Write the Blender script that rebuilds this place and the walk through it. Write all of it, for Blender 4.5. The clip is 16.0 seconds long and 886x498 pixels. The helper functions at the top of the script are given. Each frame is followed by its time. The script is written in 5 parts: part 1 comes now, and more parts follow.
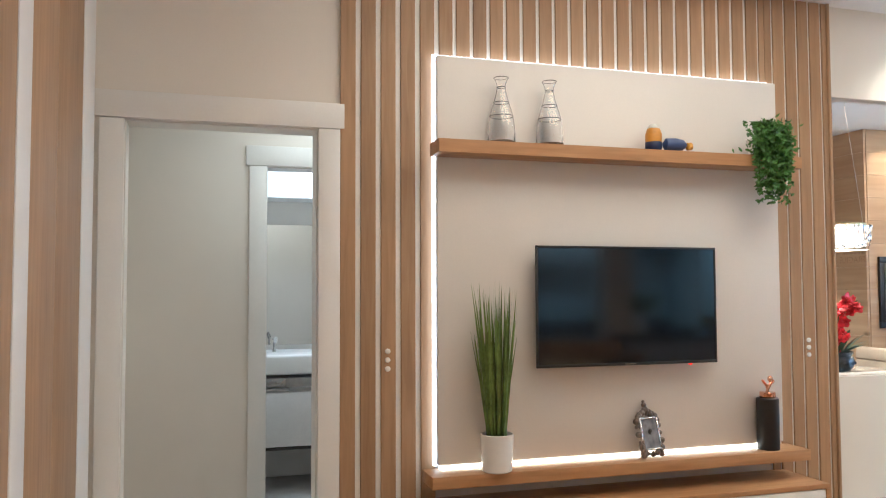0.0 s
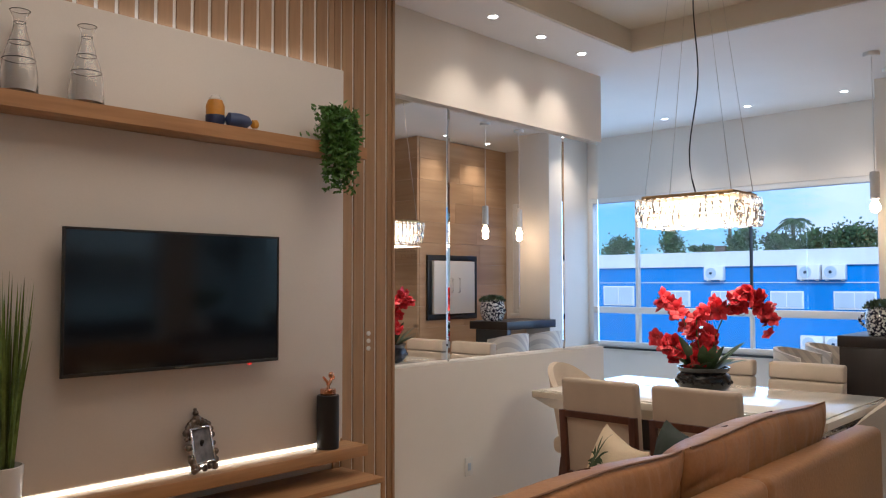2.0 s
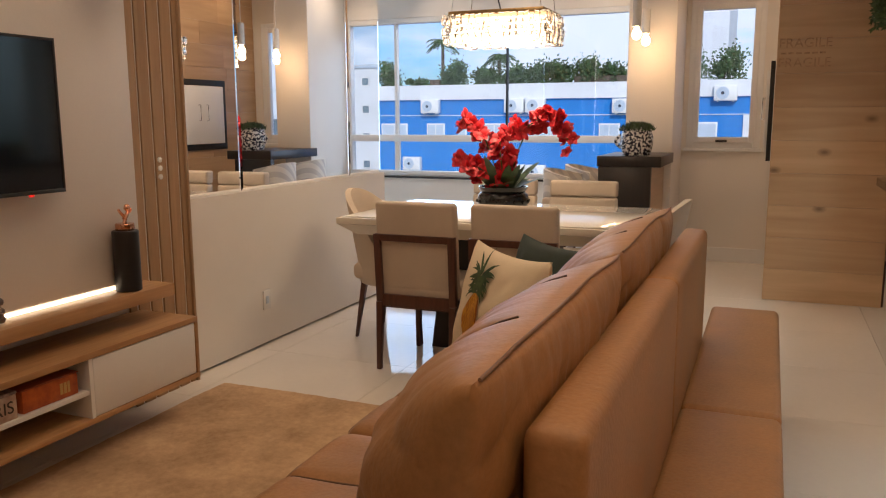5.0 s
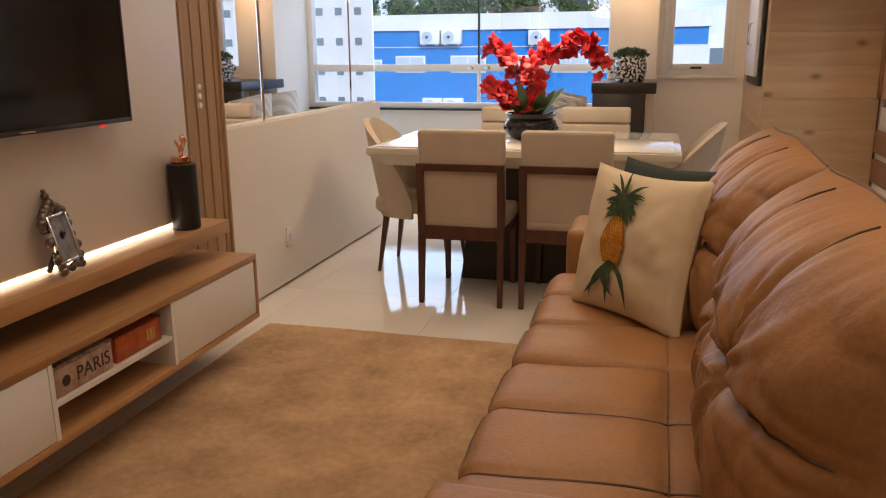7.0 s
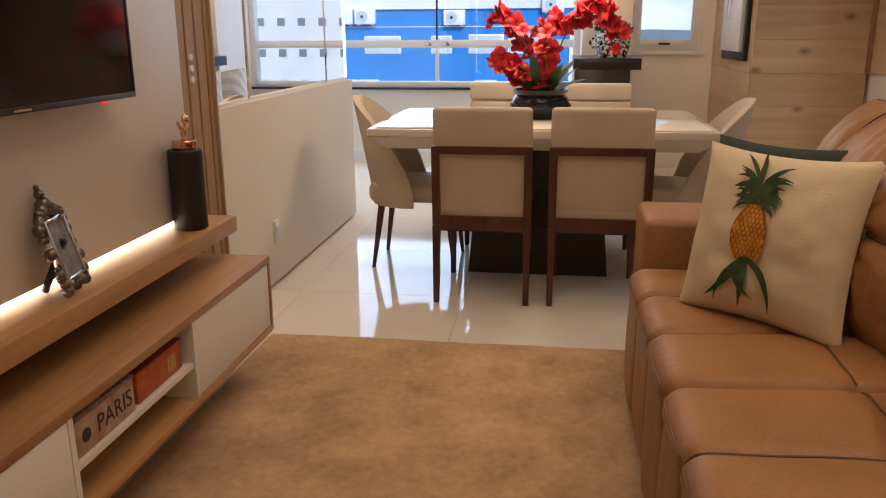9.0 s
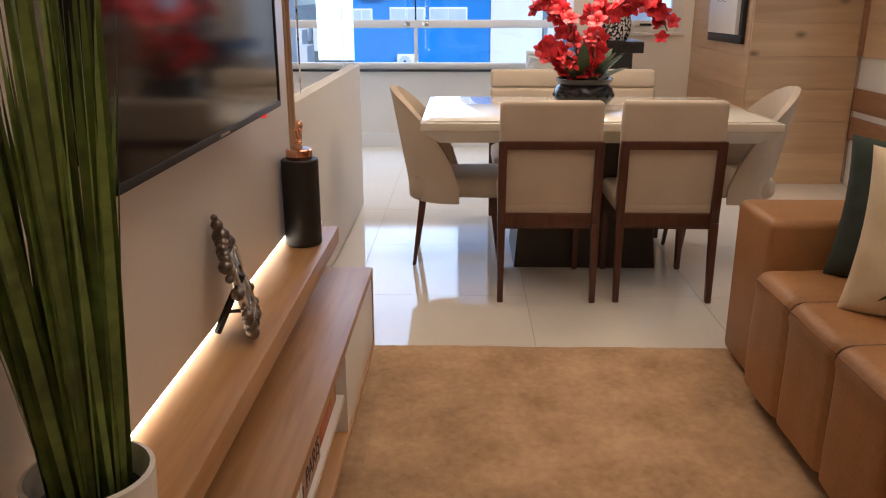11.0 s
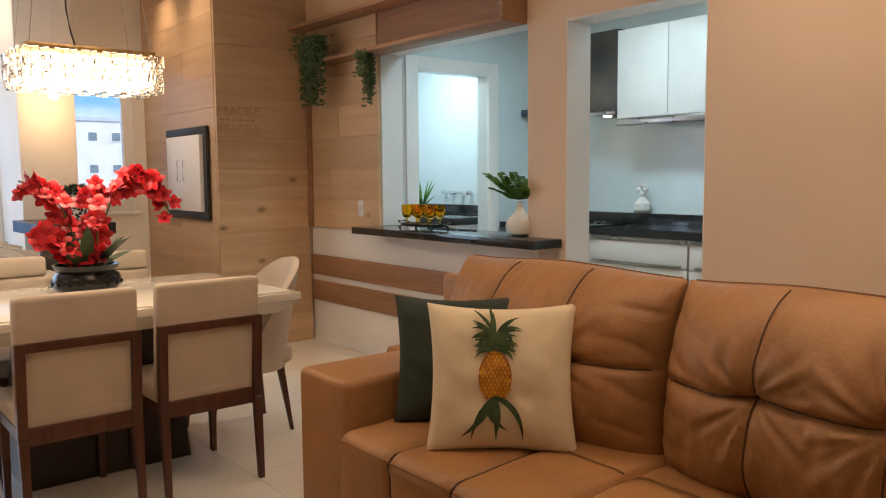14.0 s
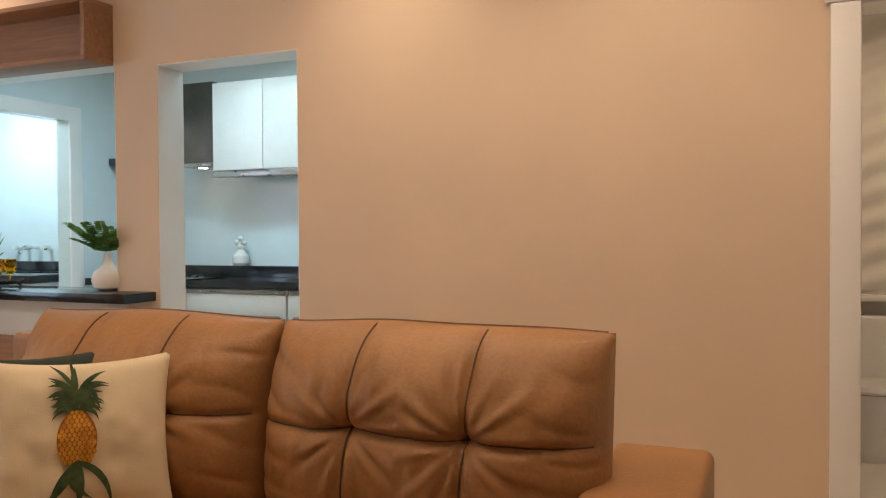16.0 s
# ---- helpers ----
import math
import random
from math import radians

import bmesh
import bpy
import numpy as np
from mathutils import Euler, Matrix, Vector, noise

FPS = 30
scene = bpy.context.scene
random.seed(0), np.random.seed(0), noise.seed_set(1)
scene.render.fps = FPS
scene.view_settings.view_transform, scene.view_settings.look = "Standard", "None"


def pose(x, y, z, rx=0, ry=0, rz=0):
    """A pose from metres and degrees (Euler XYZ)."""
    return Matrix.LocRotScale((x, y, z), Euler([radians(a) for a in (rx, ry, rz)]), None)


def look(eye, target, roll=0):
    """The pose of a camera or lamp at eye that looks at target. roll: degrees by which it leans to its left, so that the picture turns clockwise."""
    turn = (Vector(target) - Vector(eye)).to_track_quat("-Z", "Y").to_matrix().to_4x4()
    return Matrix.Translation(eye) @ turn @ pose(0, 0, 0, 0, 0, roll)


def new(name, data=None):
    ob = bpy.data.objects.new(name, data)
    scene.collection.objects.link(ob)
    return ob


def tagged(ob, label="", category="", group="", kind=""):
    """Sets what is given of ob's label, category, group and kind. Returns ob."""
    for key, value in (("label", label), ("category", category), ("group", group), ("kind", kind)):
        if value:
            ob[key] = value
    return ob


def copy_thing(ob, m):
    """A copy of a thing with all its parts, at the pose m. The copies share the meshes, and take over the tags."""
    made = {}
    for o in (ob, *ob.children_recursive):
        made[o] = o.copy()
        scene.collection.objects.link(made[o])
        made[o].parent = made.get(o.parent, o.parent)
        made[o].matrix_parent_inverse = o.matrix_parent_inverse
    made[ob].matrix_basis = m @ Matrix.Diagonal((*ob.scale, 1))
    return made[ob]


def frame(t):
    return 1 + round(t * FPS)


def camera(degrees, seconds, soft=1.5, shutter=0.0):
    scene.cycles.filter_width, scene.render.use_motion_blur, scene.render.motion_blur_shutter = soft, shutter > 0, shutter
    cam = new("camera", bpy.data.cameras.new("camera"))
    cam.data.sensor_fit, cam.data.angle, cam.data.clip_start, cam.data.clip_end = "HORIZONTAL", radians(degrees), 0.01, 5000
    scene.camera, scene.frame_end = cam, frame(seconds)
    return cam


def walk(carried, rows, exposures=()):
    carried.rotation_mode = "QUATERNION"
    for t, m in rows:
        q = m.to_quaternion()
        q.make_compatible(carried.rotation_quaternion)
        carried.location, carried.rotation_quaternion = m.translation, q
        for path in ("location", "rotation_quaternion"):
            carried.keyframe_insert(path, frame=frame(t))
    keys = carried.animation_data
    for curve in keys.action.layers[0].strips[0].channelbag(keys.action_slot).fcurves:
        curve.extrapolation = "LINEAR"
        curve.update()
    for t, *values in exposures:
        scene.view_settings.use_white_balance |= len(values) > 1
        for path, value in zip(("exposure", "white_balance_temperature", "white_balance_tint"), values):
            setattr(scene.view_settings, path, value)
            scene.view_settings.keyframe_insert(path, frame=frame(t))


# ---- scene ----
cam = camera(58.3, 16.0, soft=1.15)
PATH = [
    (0, (0.102, -0.033, 1.433), (0.68, 1.879, 1.53), -0.2),
    (0.5, (0.201, 0.097, 1.426), (1.018, 1.92, 1.513), -0.2),
    (1, (0.296, 0.208, 1.426), (1.339, 1.913, 1.501), -0.1),
    (1.5, (0.358, 0.253, 1.416), (1.62, 1.802, 1.498), -0.0),
    (2, (0.382, 0.317, 1.408), (1.845, 1.678, 1.496), -0.1),
    (2.5, (0.424, 0.332, 1.403), (2.036, 1.513, 1.491), -0.2),
    (3, (0.44, 0.339, 1.4), (2.167, 1.343, 1.487), -0.2),
    (3.5, (0.427, 0.386, 1.362), (2.225, 1.259, 1.407), -0.2),
    (4, (0.393, 0.464, 1.34), (2.213, 1.284, 1.218), -0.3),
    (4.5, (0.35, 0.664, 1.342), (2.172, 1.45, 1.092), -0.1),
    (5, (0.295, 0.896, 1.329), (2.121, 1.645, 1.004), -0.2),
    (5.2, (0.239, 0.942, 1.298), (2.063, 1.69, 0.959), -0.5),
    (7.3, (0.144, 1.717, 1.276), (2.028, 2.173, 0.781), -0.3),
    (7.5, (0.148, 1.775, 1.264), (2.039, 2.195, 0.766), -0.2),
    (8, (0.27, 1.94, 1.249), (2.176, 2.257, 0.733), -0.1),
    (8.5, (0.405, 2.113, 1.219), (2.321, 2.375, 0.707), 0.1),
    (9, (0.468, 2.229, 1.223), (2.377, 2.508, 0.697), -0.3),
    (9.2, (0.475, 2.308, 1.221), (2.384, 2.583, 0.692), -0.4),
    (11.3, (0.579, 2.997, 1.306), (2.487, 2.95, 0.709), -0.2),
    (11.5, (0.577, 3.028, 1.306), (2.483, 2.889, 0.715), -0.5),
    (12, (0.578, 3.14, 1.317), (2.444, 2.698, 0.749), -0.5),
    (12.5, (0.668, 3.219, 1.293), (2.478, 2.54, 0.782), -0.4),
    (13, (0.756, 3.268, 1.309), (2.495, 2.365, 0.91), -0.5),
    (13.5, (0.787, 3.338, 1.317), (2.432, 2.242, 1.016), -0.5),
    (14, (0.796, 3.37, 1.33), (2.34, 2.112, 1.148), -0.5),
    (14.5, (0.827, 3.374, 1.327), (2.234, 1.956, 1.224), -0.6),
    (15, (0.823, 3.372, 1.303), (2.062, 1.804, 1.234), -0.5),
    (15.5, (0.797, 3.385, 1.302), (1.828, 1.673, 1.243), -0.4),
    (16, (0.786, 3.354, 1.274), (1.555, 1.508, 1.235), -0.4),
]
EXPOSURES = [(0.0, 0.8, 4700, 3), (0.5, 0.65, 4620, 4), (1.5, -0.05, 4980, 8), (2.0, -0.35, 5100, 10), (2.5, -0.67, 5330, 10), (3.0, -0.9, 5420, 14), (3.5, -1.0, 5480, 15),
             (4.0, -0.92, 5620, 15), (5.0, -0.36, 6230, 16), (7.5, -0.16, 6150, 15), (9.0, -0.17, 6050, 15), (11.5, -0.02, 5550, 13),
             (12.5, 0.14, 5620, 12), (13.5, -0.13, 6080, 14), (14.5, 0.08, 6350, 13), (16.0, 0.14, 6080, 12)]
walk(cam, [(t, look(eye, target, roll)) for t, eye, target, roll in PATH],
     exposures=EXPOSURES)

# ---- world, sun, lamps ----
world = bpy.data.worlds.new("sky")
scene.world = world
world.use_nodes = True
wn = world.node_tree.nodes
wl = world.node_tree.links
sky = wn.new("ShaderNodeTexSky")
sky.sky_type = "NISHITA"
sky.sun_disc = False
sky.sun_elevation = radians(22)
sky.sun_rotation = radians(245)
coord = wn.new("ShaderNodeTexCoord")
stretch = wn.new("ShaderNodeMapping")
stretch.inputs["Scale"].default_value = (2.2, 2.2, 7.0)
cloud = wn.new("ShaderNodeTexNoise")
cloud.inputs["Scale"].default_value = 1.6
cloud.inputs["Detail"].default_value = 6
cloud_ramp = wn.new("ShaderNodeValToRGB")
cloud_ramp.color_ramp.elements[0].position = 0.42
cloud_ramp.color_ramp.elements[1].position = 0.62
cloud_mix = wn.new("ShaderNodeMixRGB")
cloud_mix.inputs["Color2"].default_value = (7.5, 8.6, 10.0, 1)
wl.new(coord.outputs["Generated"], stretch.inputs["Vector"])
wl.new(stretch.outputs["Vector"], cloud.inputs["Vector"])
wl.new(cloud.outputs["Fac"], cloud_ramp.inputs["Fac"])
wl.new(cloud_ramp.outputs["Color"], cloud_mix.inputs["Fac"])
deep = wn.new("ShaderNodeMixRGB")
deep.blend_type = "MULTIPLY"
deep.inputs["Fac"].default_value = 1.0
deep.inputs["Color2"].default_value = (0.42, 0.78, 1.25, 1)
wl.new(sky.outputs["Color"], deep.inputs["Color1"])
wl.new(deep.outputs["Color"], cloud_mix.inputs["Color1"])
wl.new(cloud_mix.outputs["Color"], wn["Background"].inputs["Color"])
wn["Background"].inputs["Strength"].default_value = 0.15


def lamp(kind, at, target, energy, colour, size=0.1, size_y=None, angle=None, blend=0.6):
    data = bpy.data.lights.new("lamp", kind)
    data.energy, data.color = energy, colour
    if kind == "AREA":
        data.size = size
        if size_y:
            data.shape, data.size_y = "RECTANGLE", size_y
    else:
        data.shadow_soft_size = size
    if angle:
        data.spot_size, data.spot_blend = radians(angle), blend
    ob = new("lamp", data)
    ob.matrix_world = look(at, target)
    return ob


sun = bpy.data.lights.new("sun", "SUN")
sun.energy, sun.angle, sun.color = 3.2, radians(6), (1.0, 0.95, 0.88)
new("sun", sun).matrix_world = look((0, 0, 0), (0.75, 0.35, -0.5))

WARM = (1.0, 0.74, 0.48)
COOL = (0.66, 0.93, 1.0)
CEIL = 3.03
# The last four are unseen; those at x 1.2 and 0.25 only add light.
SPOTS = [(4.07, 3.33), (4.59, 3.35), (5.10, 3.37), (7.55, 2.36), (7.55, 3.18), (7.55, 4.00),
         (6.72, 1.12), (7.42, 1.12), (2.35, 0.56), (1.2, 0.60), (4.9, 0.46), (0.25, 0.75)]
for sx, sy in SPOTS:
    near_wall = sy > 3.3 and sx < 6 or sx > 6 and sy < 1.2
    lamp("SPOT", (sx, sy, CEIL - 0.03), (sx, sy, 0), 28 if near_wall else 26 if sx < 0.5 else 45, WARM, 0.04, angle=110, blend=1.0)
# unseen soft fill lamp in the raised tray, added to brighten the living room
lamp("AREA", (2.2, 2.1, 3.13), (2.2, 2.1, 0), 31, WARM, 2.6, 1.4)
# added lamps for sky light: outside above the large window, and in its opening
lamp("AREA", (8.70, 3.7, 2.95), (6.2, 3.7, 0.7), 60, (0.58, 0.79, 1.0), 3.2, 0.9)
lamp("AREA", (8.02, 4.12, 1.55), (0, 4.12, 1.2), 33, (0.60, 0.80, 1.0), 2.25, 1.5)
# unseen lamps added below the kitchen, laundry, bathroom and hall ceilings
lamp("AREA", (4.0, -0.45, 2.55), (4.0, -0.45, 0), 26, COOL, 0.9, 0.3)
lamp("AREA", (6.3, -0.7, 2.5), (6.3, -0.7, 0), 24, (0.70, 0.92, 1.0), 0.6, 0.6)
lamp("AREA", (0.75, 4.15, 2.55), (0.5, 4.4, 0), 4.2, (1, 0.86, 0.64), 0.9, 0.5)
lamp("AREA", (0.9, 5.6, 2.5), (0.9, 5.6, 0), 7, (1, 0.96, 0.88), 0.4, 0.4)
lamp("AREA", (0.1, -1.0, 2.5), (0.1, -1.0, 0), 8, (1, 0.72, 0.42), 0.4, 0.4)


# ---- materials ----
def nodes_of(name):
    m = bpy.data.materials.new(name)
    m.use_nodes = True
    nt = m.node_tree
    return m, nt, nt.nodes["Principled BSDF"]


def mat(name, colour, rough=0.5, metal=0.0, var=0.10, scale=6.0, fine=60.0, bump=0.08, stretch=(1, 1, 1), spec=0.5, coat=0.0, second=None, each=0.0):
    """A painted, cloth, leather, stone or metal surface: broad stains and fine grain."""
    m, nt, b = nodes_of(name)
    n, l = nt.nodes, nt.links
    tc = n.new("ShaderNodeTexCoord")
    mp = n.new("ShaderNodeMapping")
    mp.inputs["Scale"].default_value = stretch
    l.new(tc.outputs["Object"], mp.inputs["Vector"])
    broad = n.new("ShaderNodeTexNoise")
    broad.inputs["Scale"].default_value = scale
    broad.inputs["Detail"].default_value = 5
    grain = n.new("ShaderNodeTexNoise")
    grain.inputs["Scale"].default_value = fine
    grain.inputs["Detail"].default_value = 3
    l.new(mp.outputs["Vector"], broad.inputs["Vector"])
    l.new(mp.outputs["Vector"], grain.inputs["Vector"])
    mixer = n.new("ShaderNodeMixRGB")
    c = Vector(colour)
    two = Vector(second) if second else c * (1 - 2.2 * var)
    mixer.inputs["Color1"].default_value = (*two, 1)
    mixer.inputs["Color2"].default_value = (*(c if second else c * (1 + var)), 1)
    add = n.new("ShaderNodeMath")
    add.operation = "MULTIPLY_ADD"
    l.new(grain.outputs["Fac"], add.inputs[0])
    add.inputs[1].default_value = 0.5
    l.new(broad.outputs["Fac"], add.inputs[2])
    ramp = n.new("ShaderNodeMapRange")
    ramp.inputs["From Min"].default_value, ramp.inputs["From Max"].default_value = 0.45, 1.0
    l.new(add.outputs[0], ramp.inputs["Value"])
    l.new(ramp.outputs[0], mixer.inputs["Fac"])
    last = mixer.outputs["Color"]
    if each:
        info = n.new("ShaderNodeObjectInfo")
        hsv = n.new("ShaderNodeHueSaturation")
        vary = n.new("ShaderNodeMapRange")
        vary.inputs["To Min"].default_value, vary.inputs["To Max"].default_value = 1 - each, 1 + each
        l.new(info.outputs["Random"], vary.inputs["Value"])
        l.new(vary.outputs[0], hsv.inputs["Value"])
        l.new(last, hsv.inputs["Color"])
        last = hsv.outputs["Color"]
    l.new(last, b.inputs["Base Color"])
    rr = n.new("ShaderNodeMapRange")
    rr.inputs["To Min"].default_value, rr.inputs["To Max"].default_value = max(0.02, rough * 0.85), min(1, rough * 1.15)
    l.new(broad.outputs["Fac"], rr.inputs["Value"])
    l.new(rr.outputs[0], b.inputs["Roughness"])
    b.inputs["Metallic"].default_value = metal
    b.inputs["Specular IOR Level"].default_value = spec
    b.inputs["Coat Weight"].default_value = coat
    if bump:
        bp = n.new("ShaderNodeBump")
        bp.inputs["Strength"].default_value = bump
        bp.inputs["Distance"].default_value = 0.004
        l.new(grain.outputs["Fac"], bp.inputs["Height"])
        l.new(bp.outputs["Normal"], b.inputs["Normal"])
    return m


def wood(name, dark, light, along, rough=0.45, each=0.12, knots=0.0, scale=1.0):
    """Wood with its grain along the axis 0, 1 or 2."""
    m, nt, b = nodes_of(name)
    n, l = nt.nodes, nt.links
    tc = n.new("ShaderNodeTexCoord")
    info = n.new("ShaderNodeObjectInfo")
    shift = n.new("ShaderNodeVectorMath")
    shift.operation = "MULTIPLY_ADD"
    shift.inputs[1].default_value = (1, 1, 1)
    comb = n.new("ShaderNodeCombineXYZ")
    ten = n.new("ShaderNodeMath")
    ten.operation = "MULTIPLY"
    ten.inputs[1].default_value = 31.0
    l.new(info.outputs["Random"], ten.inputs[0])
    for i in range(3):
        l.new(ten.outputs[0], comb.inputs[i])
    l.new(tc.outputs["Object"], shift.inputs[0])
    l.new(comb.outputs[0], shift.inputs[2])
    mp = n.new("ShaderNodeMapping")
    s = [14.0 * scale] * 3
    s[along] = 1.1 * scale
    mp.inputs["Scale"].default_value = s
    l.new(shift.outputs[0], mp.inputs["Vector"])
    grain = n.new("ShaderNodeTexNoise")
    grain.inputs["Scale"].default_value = 3.0
    grain.inputs["Detail"].default_value = 8
    grain.inputs["Distortion"].default_value = 0.6
    l.new(mp.outputs["Vector"], grain.inputs["Vector"])
    broad = n.new("ShaderNodeTexNoise")
    broad.inputs["Scale"].default_value = 0.35
    broad.inputs["Detail"].default_value = 3
    l.new(mp.outputs["Vector"], broad.inputs["Vector"])
    ramp = n.new("ShaderNodeValToRGB")
    ramp.color_ramp.elements[0].position, ramp.color_ramp.elements[1].position = 0.3, 0.72
    ramp.color_ramp.elements[0].color, ramp.color_ramp.elements[1].color = (*dark, 1), (*light, 1)
    mixed = n.new("ShaderNodeMath")
    mixed.operation = "MULTIPLY_ADD"
    mixed.inputs[1].default_value = 0.55
    half = n.new("ShaderNodeMath")
    half.operation = "MULTIPLY"
    half.inputs[1].default_value = 0.45
    l.new(grain.outputs["Fac"], mixed.inputs[0])
    l.new(broad.outputs["Fac"], half.inputs[0])
    l.new(half.outputs[0], mixed.inputs[2])
    l.new(mixed.outputs[0], ramp.inputs["Fac"])
    last = ramp.outputs["Color"]
    if knots:
        kn = n.new("ShaderNodeTexVoronoi")
        kn.inputs["Scale"].default_value = 2.6
        km = n.new("ShaderNodeMapping")
        ks = [1.0, 1.0, 1.0]
        ks[along] = 0.6
        km.inputs["Scale"].default_value = ks
        l.new(shift.outputs[0], km.inputs["Vector"])
        l.new(km.outputs["Vector"], kn.inputs["Vector"])
        kr = n.new("ShaderNodeMapRange")
        kr.inputs["From Min"].default_value, kr.inputs["From Max"].default_value = 0.015, 0.085
        kr.inputs["To Min"].default_value, kr.inputs["To Max"].default_value = knots, 0.0
        l.new(kn.outputs["Distance"], kr.inputs["Value"])
        kmix = n.new("ShaderNodeMixRGB")
        kmix.inputs["Color2"].default_value = (*(Vector(dark) * 0.35), 1)
        l.new(kr.outputs[0], kmix.inputs["Fac"])
        l.new(last, kmix.inputs["Color1"])
        last = kmix.outputs["Color"]
    hsv = n.new("ShaderNodeHueSaturation")
    vary = n.new("ShaderNodeMapRange")
    vary.inputs["To Min"].default_value, vary.inputs["To Max"].default_value = 1 - each, 1 + each
    l.new(info.outputs["Random"], vary.inputs["Value"])
    l.new(vary.outputs[0], hsv.inputs["Value"])
    l.new(last, hsv.inputs["Color"])
    l.new(hsv.outputs["Color"], b.inputs["Base Color"])
    b.inputs["Roughness"].default_value = rough
    bp = n.new("ShaderNodeBump")
    bp.inputs["Strength"].default_value, bp.inputs["Distance"].default_value = 0.12, 0.003
    l.new(grain.outputs["Fac"], bp.inputs["Height"])
    l.new(bp.outputs["Normal"], b.inputs["Normal"])
    return m


def glow(name, colour, strength):
    m, nt, b = nodes_of(name)
    b.inputs["Base Color"].default_value = (*colour, 1)
    b.inputs["Emission Color"].default_value = (*colour, 1)
    b.inputs["Emission Strength"].default_value = strength
    return m


def clear(name, colour=(1, 1, 1), rough=0.0, ior=1.45):
    m, nt, b = nodes_of(name)
    b.inputs["Base Color"].default_value = (*colour, 1)
    b.inputs["Roughness"].default_value = rough
    b.inputs["IOR"].default_value = ior
    b.inputs["Transmission Weight"].default_value = 1
    return m


def pane_glass(name):
    """Thin glass: clear with a faint gloss."""
    m, nt, b = nodes_of(name)
    n, l = nt.nodes, nt.links
    tr = n.new("ShaderNodeBsdfTransparent")
    gl = n.new("ShaderNodeBsdfGlossy")
    gl.inputs["Roughness"].default_value = 0.0
    mx = n.new("ShaderNodeMixShader")
    mx.inputs["Fac"].default_value = 0.05
    l.new(tr.outputs[0], mx.inputs[1])
    l.new(gl.outputs[0], mx.inputs[2])
    l.new(mx.outputs[0], n["Material Output"].inputs["Surface"])
    return m


M_WALL = mat("wall_paint", (0.78, 0.74, 0.68), 0.6, var=0.03, scale=1.5, fine=220, bump=0.05)
M_BEIGE = mat("beige_wall_paint", (0.68, 0.53, 0.39), 0.6, var=0.03, scale=1.5, fine=220, bump=0.05)
M_CEIL = mat("ceiling_paint", (0.82, 0.80, 0.78), 0.7, var=0.02, scale=1.5, fine=200, bump=0.03)
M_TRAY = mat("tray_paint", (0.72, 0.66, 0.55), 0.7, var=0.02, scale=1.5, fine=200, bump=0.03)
M_WHITE = mat("white_lacquer", (0.80, 0.79, 0.76), 0.35, var=0.02, scale=3, fine=120, bump=0.02)
M_TRIM = mat("white_trim", (0.80, 0.79, 0.77), 0.4, var=0.02, scale=3, fine=120, bump=0.02)
M_PANEL = mat("tv_panel_paint", (0.72, 0.68, 0.63), 0.4, var=0.02, scale=2, fine=150, bump=0.03)
M_SLAT = wood("slat_wood", (0.28, 0.165, 0.082), (0.45, 0.285, 0.152), 2, 0.5, 0.10)
M_SLATGAP = mat("slat_backing", (0.84, 0.81, 0.76), 0.5, var=0.03)
M_OAK_X = wood("console_wood", (0.31, 0.155, 0.06), (0.54, 0.31, 0.135), 0, 0.4, 0.05)
M_RUSTIC = wood("rustic_board_y", (0.43, 0.27, 0.145), (0.64, 0.44, 0.26), 1, 0.34, 0.09, 0.85, 0.34)
M_RUSTIC_X = wood("rustic_board_x", (0.43, 0.27, 0.145), (0.64, 0.44, 0.26), 0, 0.34, 0.09, 0.85, 0.34)
M_DARKWOOD = wood("dark_walnut", (0.05, 0.018, 0.011), (0.12, 0.042, 0.024), 2, 0.35, 0.05)
M_ESPRESSO = wood("espresso_veneer", (0.014, 0.010, 0.008), (0.032, 0.022, 0.016), 2, 0.35, 0.03)
M_TILE = mat("polished_porcelain", (0.74, 0.69, 0.61), 0.06, var=0.02, scale=2, fine=30, bump=0.0, each=0.015)
M_GROUT = mat("grout", (0.45, 0.42, 0.38), 0.8)
M_RUG = mat("rug_pile", (0.57, 0.385, 0.225), 0.95, scale=4.2, fine=38, bump=1.0, second=(0.31, 0.195, 0.108), spec=0.1)
M_LEATHER = mat("tan_leather", (0.345, 0.168, 0.061), 0.47, var=0.12, scale=4, fine=85, bump=0.30, spec=0.4)
M_STITCH = mat("leather_stitch", (0.20, 0.10, 0.045), 0.6)
# Dark brown seam tubes: the shade down in the creases is put into their colour.
M_SEAMSHADE = mat("leather_seam_shade", (0.10, 0.050, 0.025), 0.7)
M_CREAM = mat("cream_upholstery", (0.56, 0.47, 0.37), 0.8, var=0.06, scale=5, fine=260, bump=0.25, spec=0.2)
M_TABLE = mat("cream_lacquer", (0.72, 0.66, 0.55), 0.10, var=0.02, bump=0.0, coat=0.5)
M_BLACK = mat("black_gloss", (0.012, 0.011, 0.012), 0.15, var=0.1, bump=0.0)
M_BLACKM = mat("black_satin", (0.014, 0.013, 0.013), 0.45, var=0.1)
M_GRANITE = mat("black_granite", (0.012, 0.012, 0.013), 0.08, fine=300, bump=0.0, second=(0.035, 0.034, 0.034))
M_SCREEN = mat("tv_screen", (0.006, 0.007, 0.010), 0.09, var=0.05, bump=0.0)
M_COPPER = mat("rose_gold", (0.85, 0.47, 0.30), 0.15, 1.0, bump=0.0)
M_CHROME = mat("chrome", (0.8, 0.8, 0.8), 0.12, 1.0, bump=0.0)
M_ALU = mat("white_aluminium", (0.78, 0.78, 0.77), 0.35, var=0.02, bump=0.0)
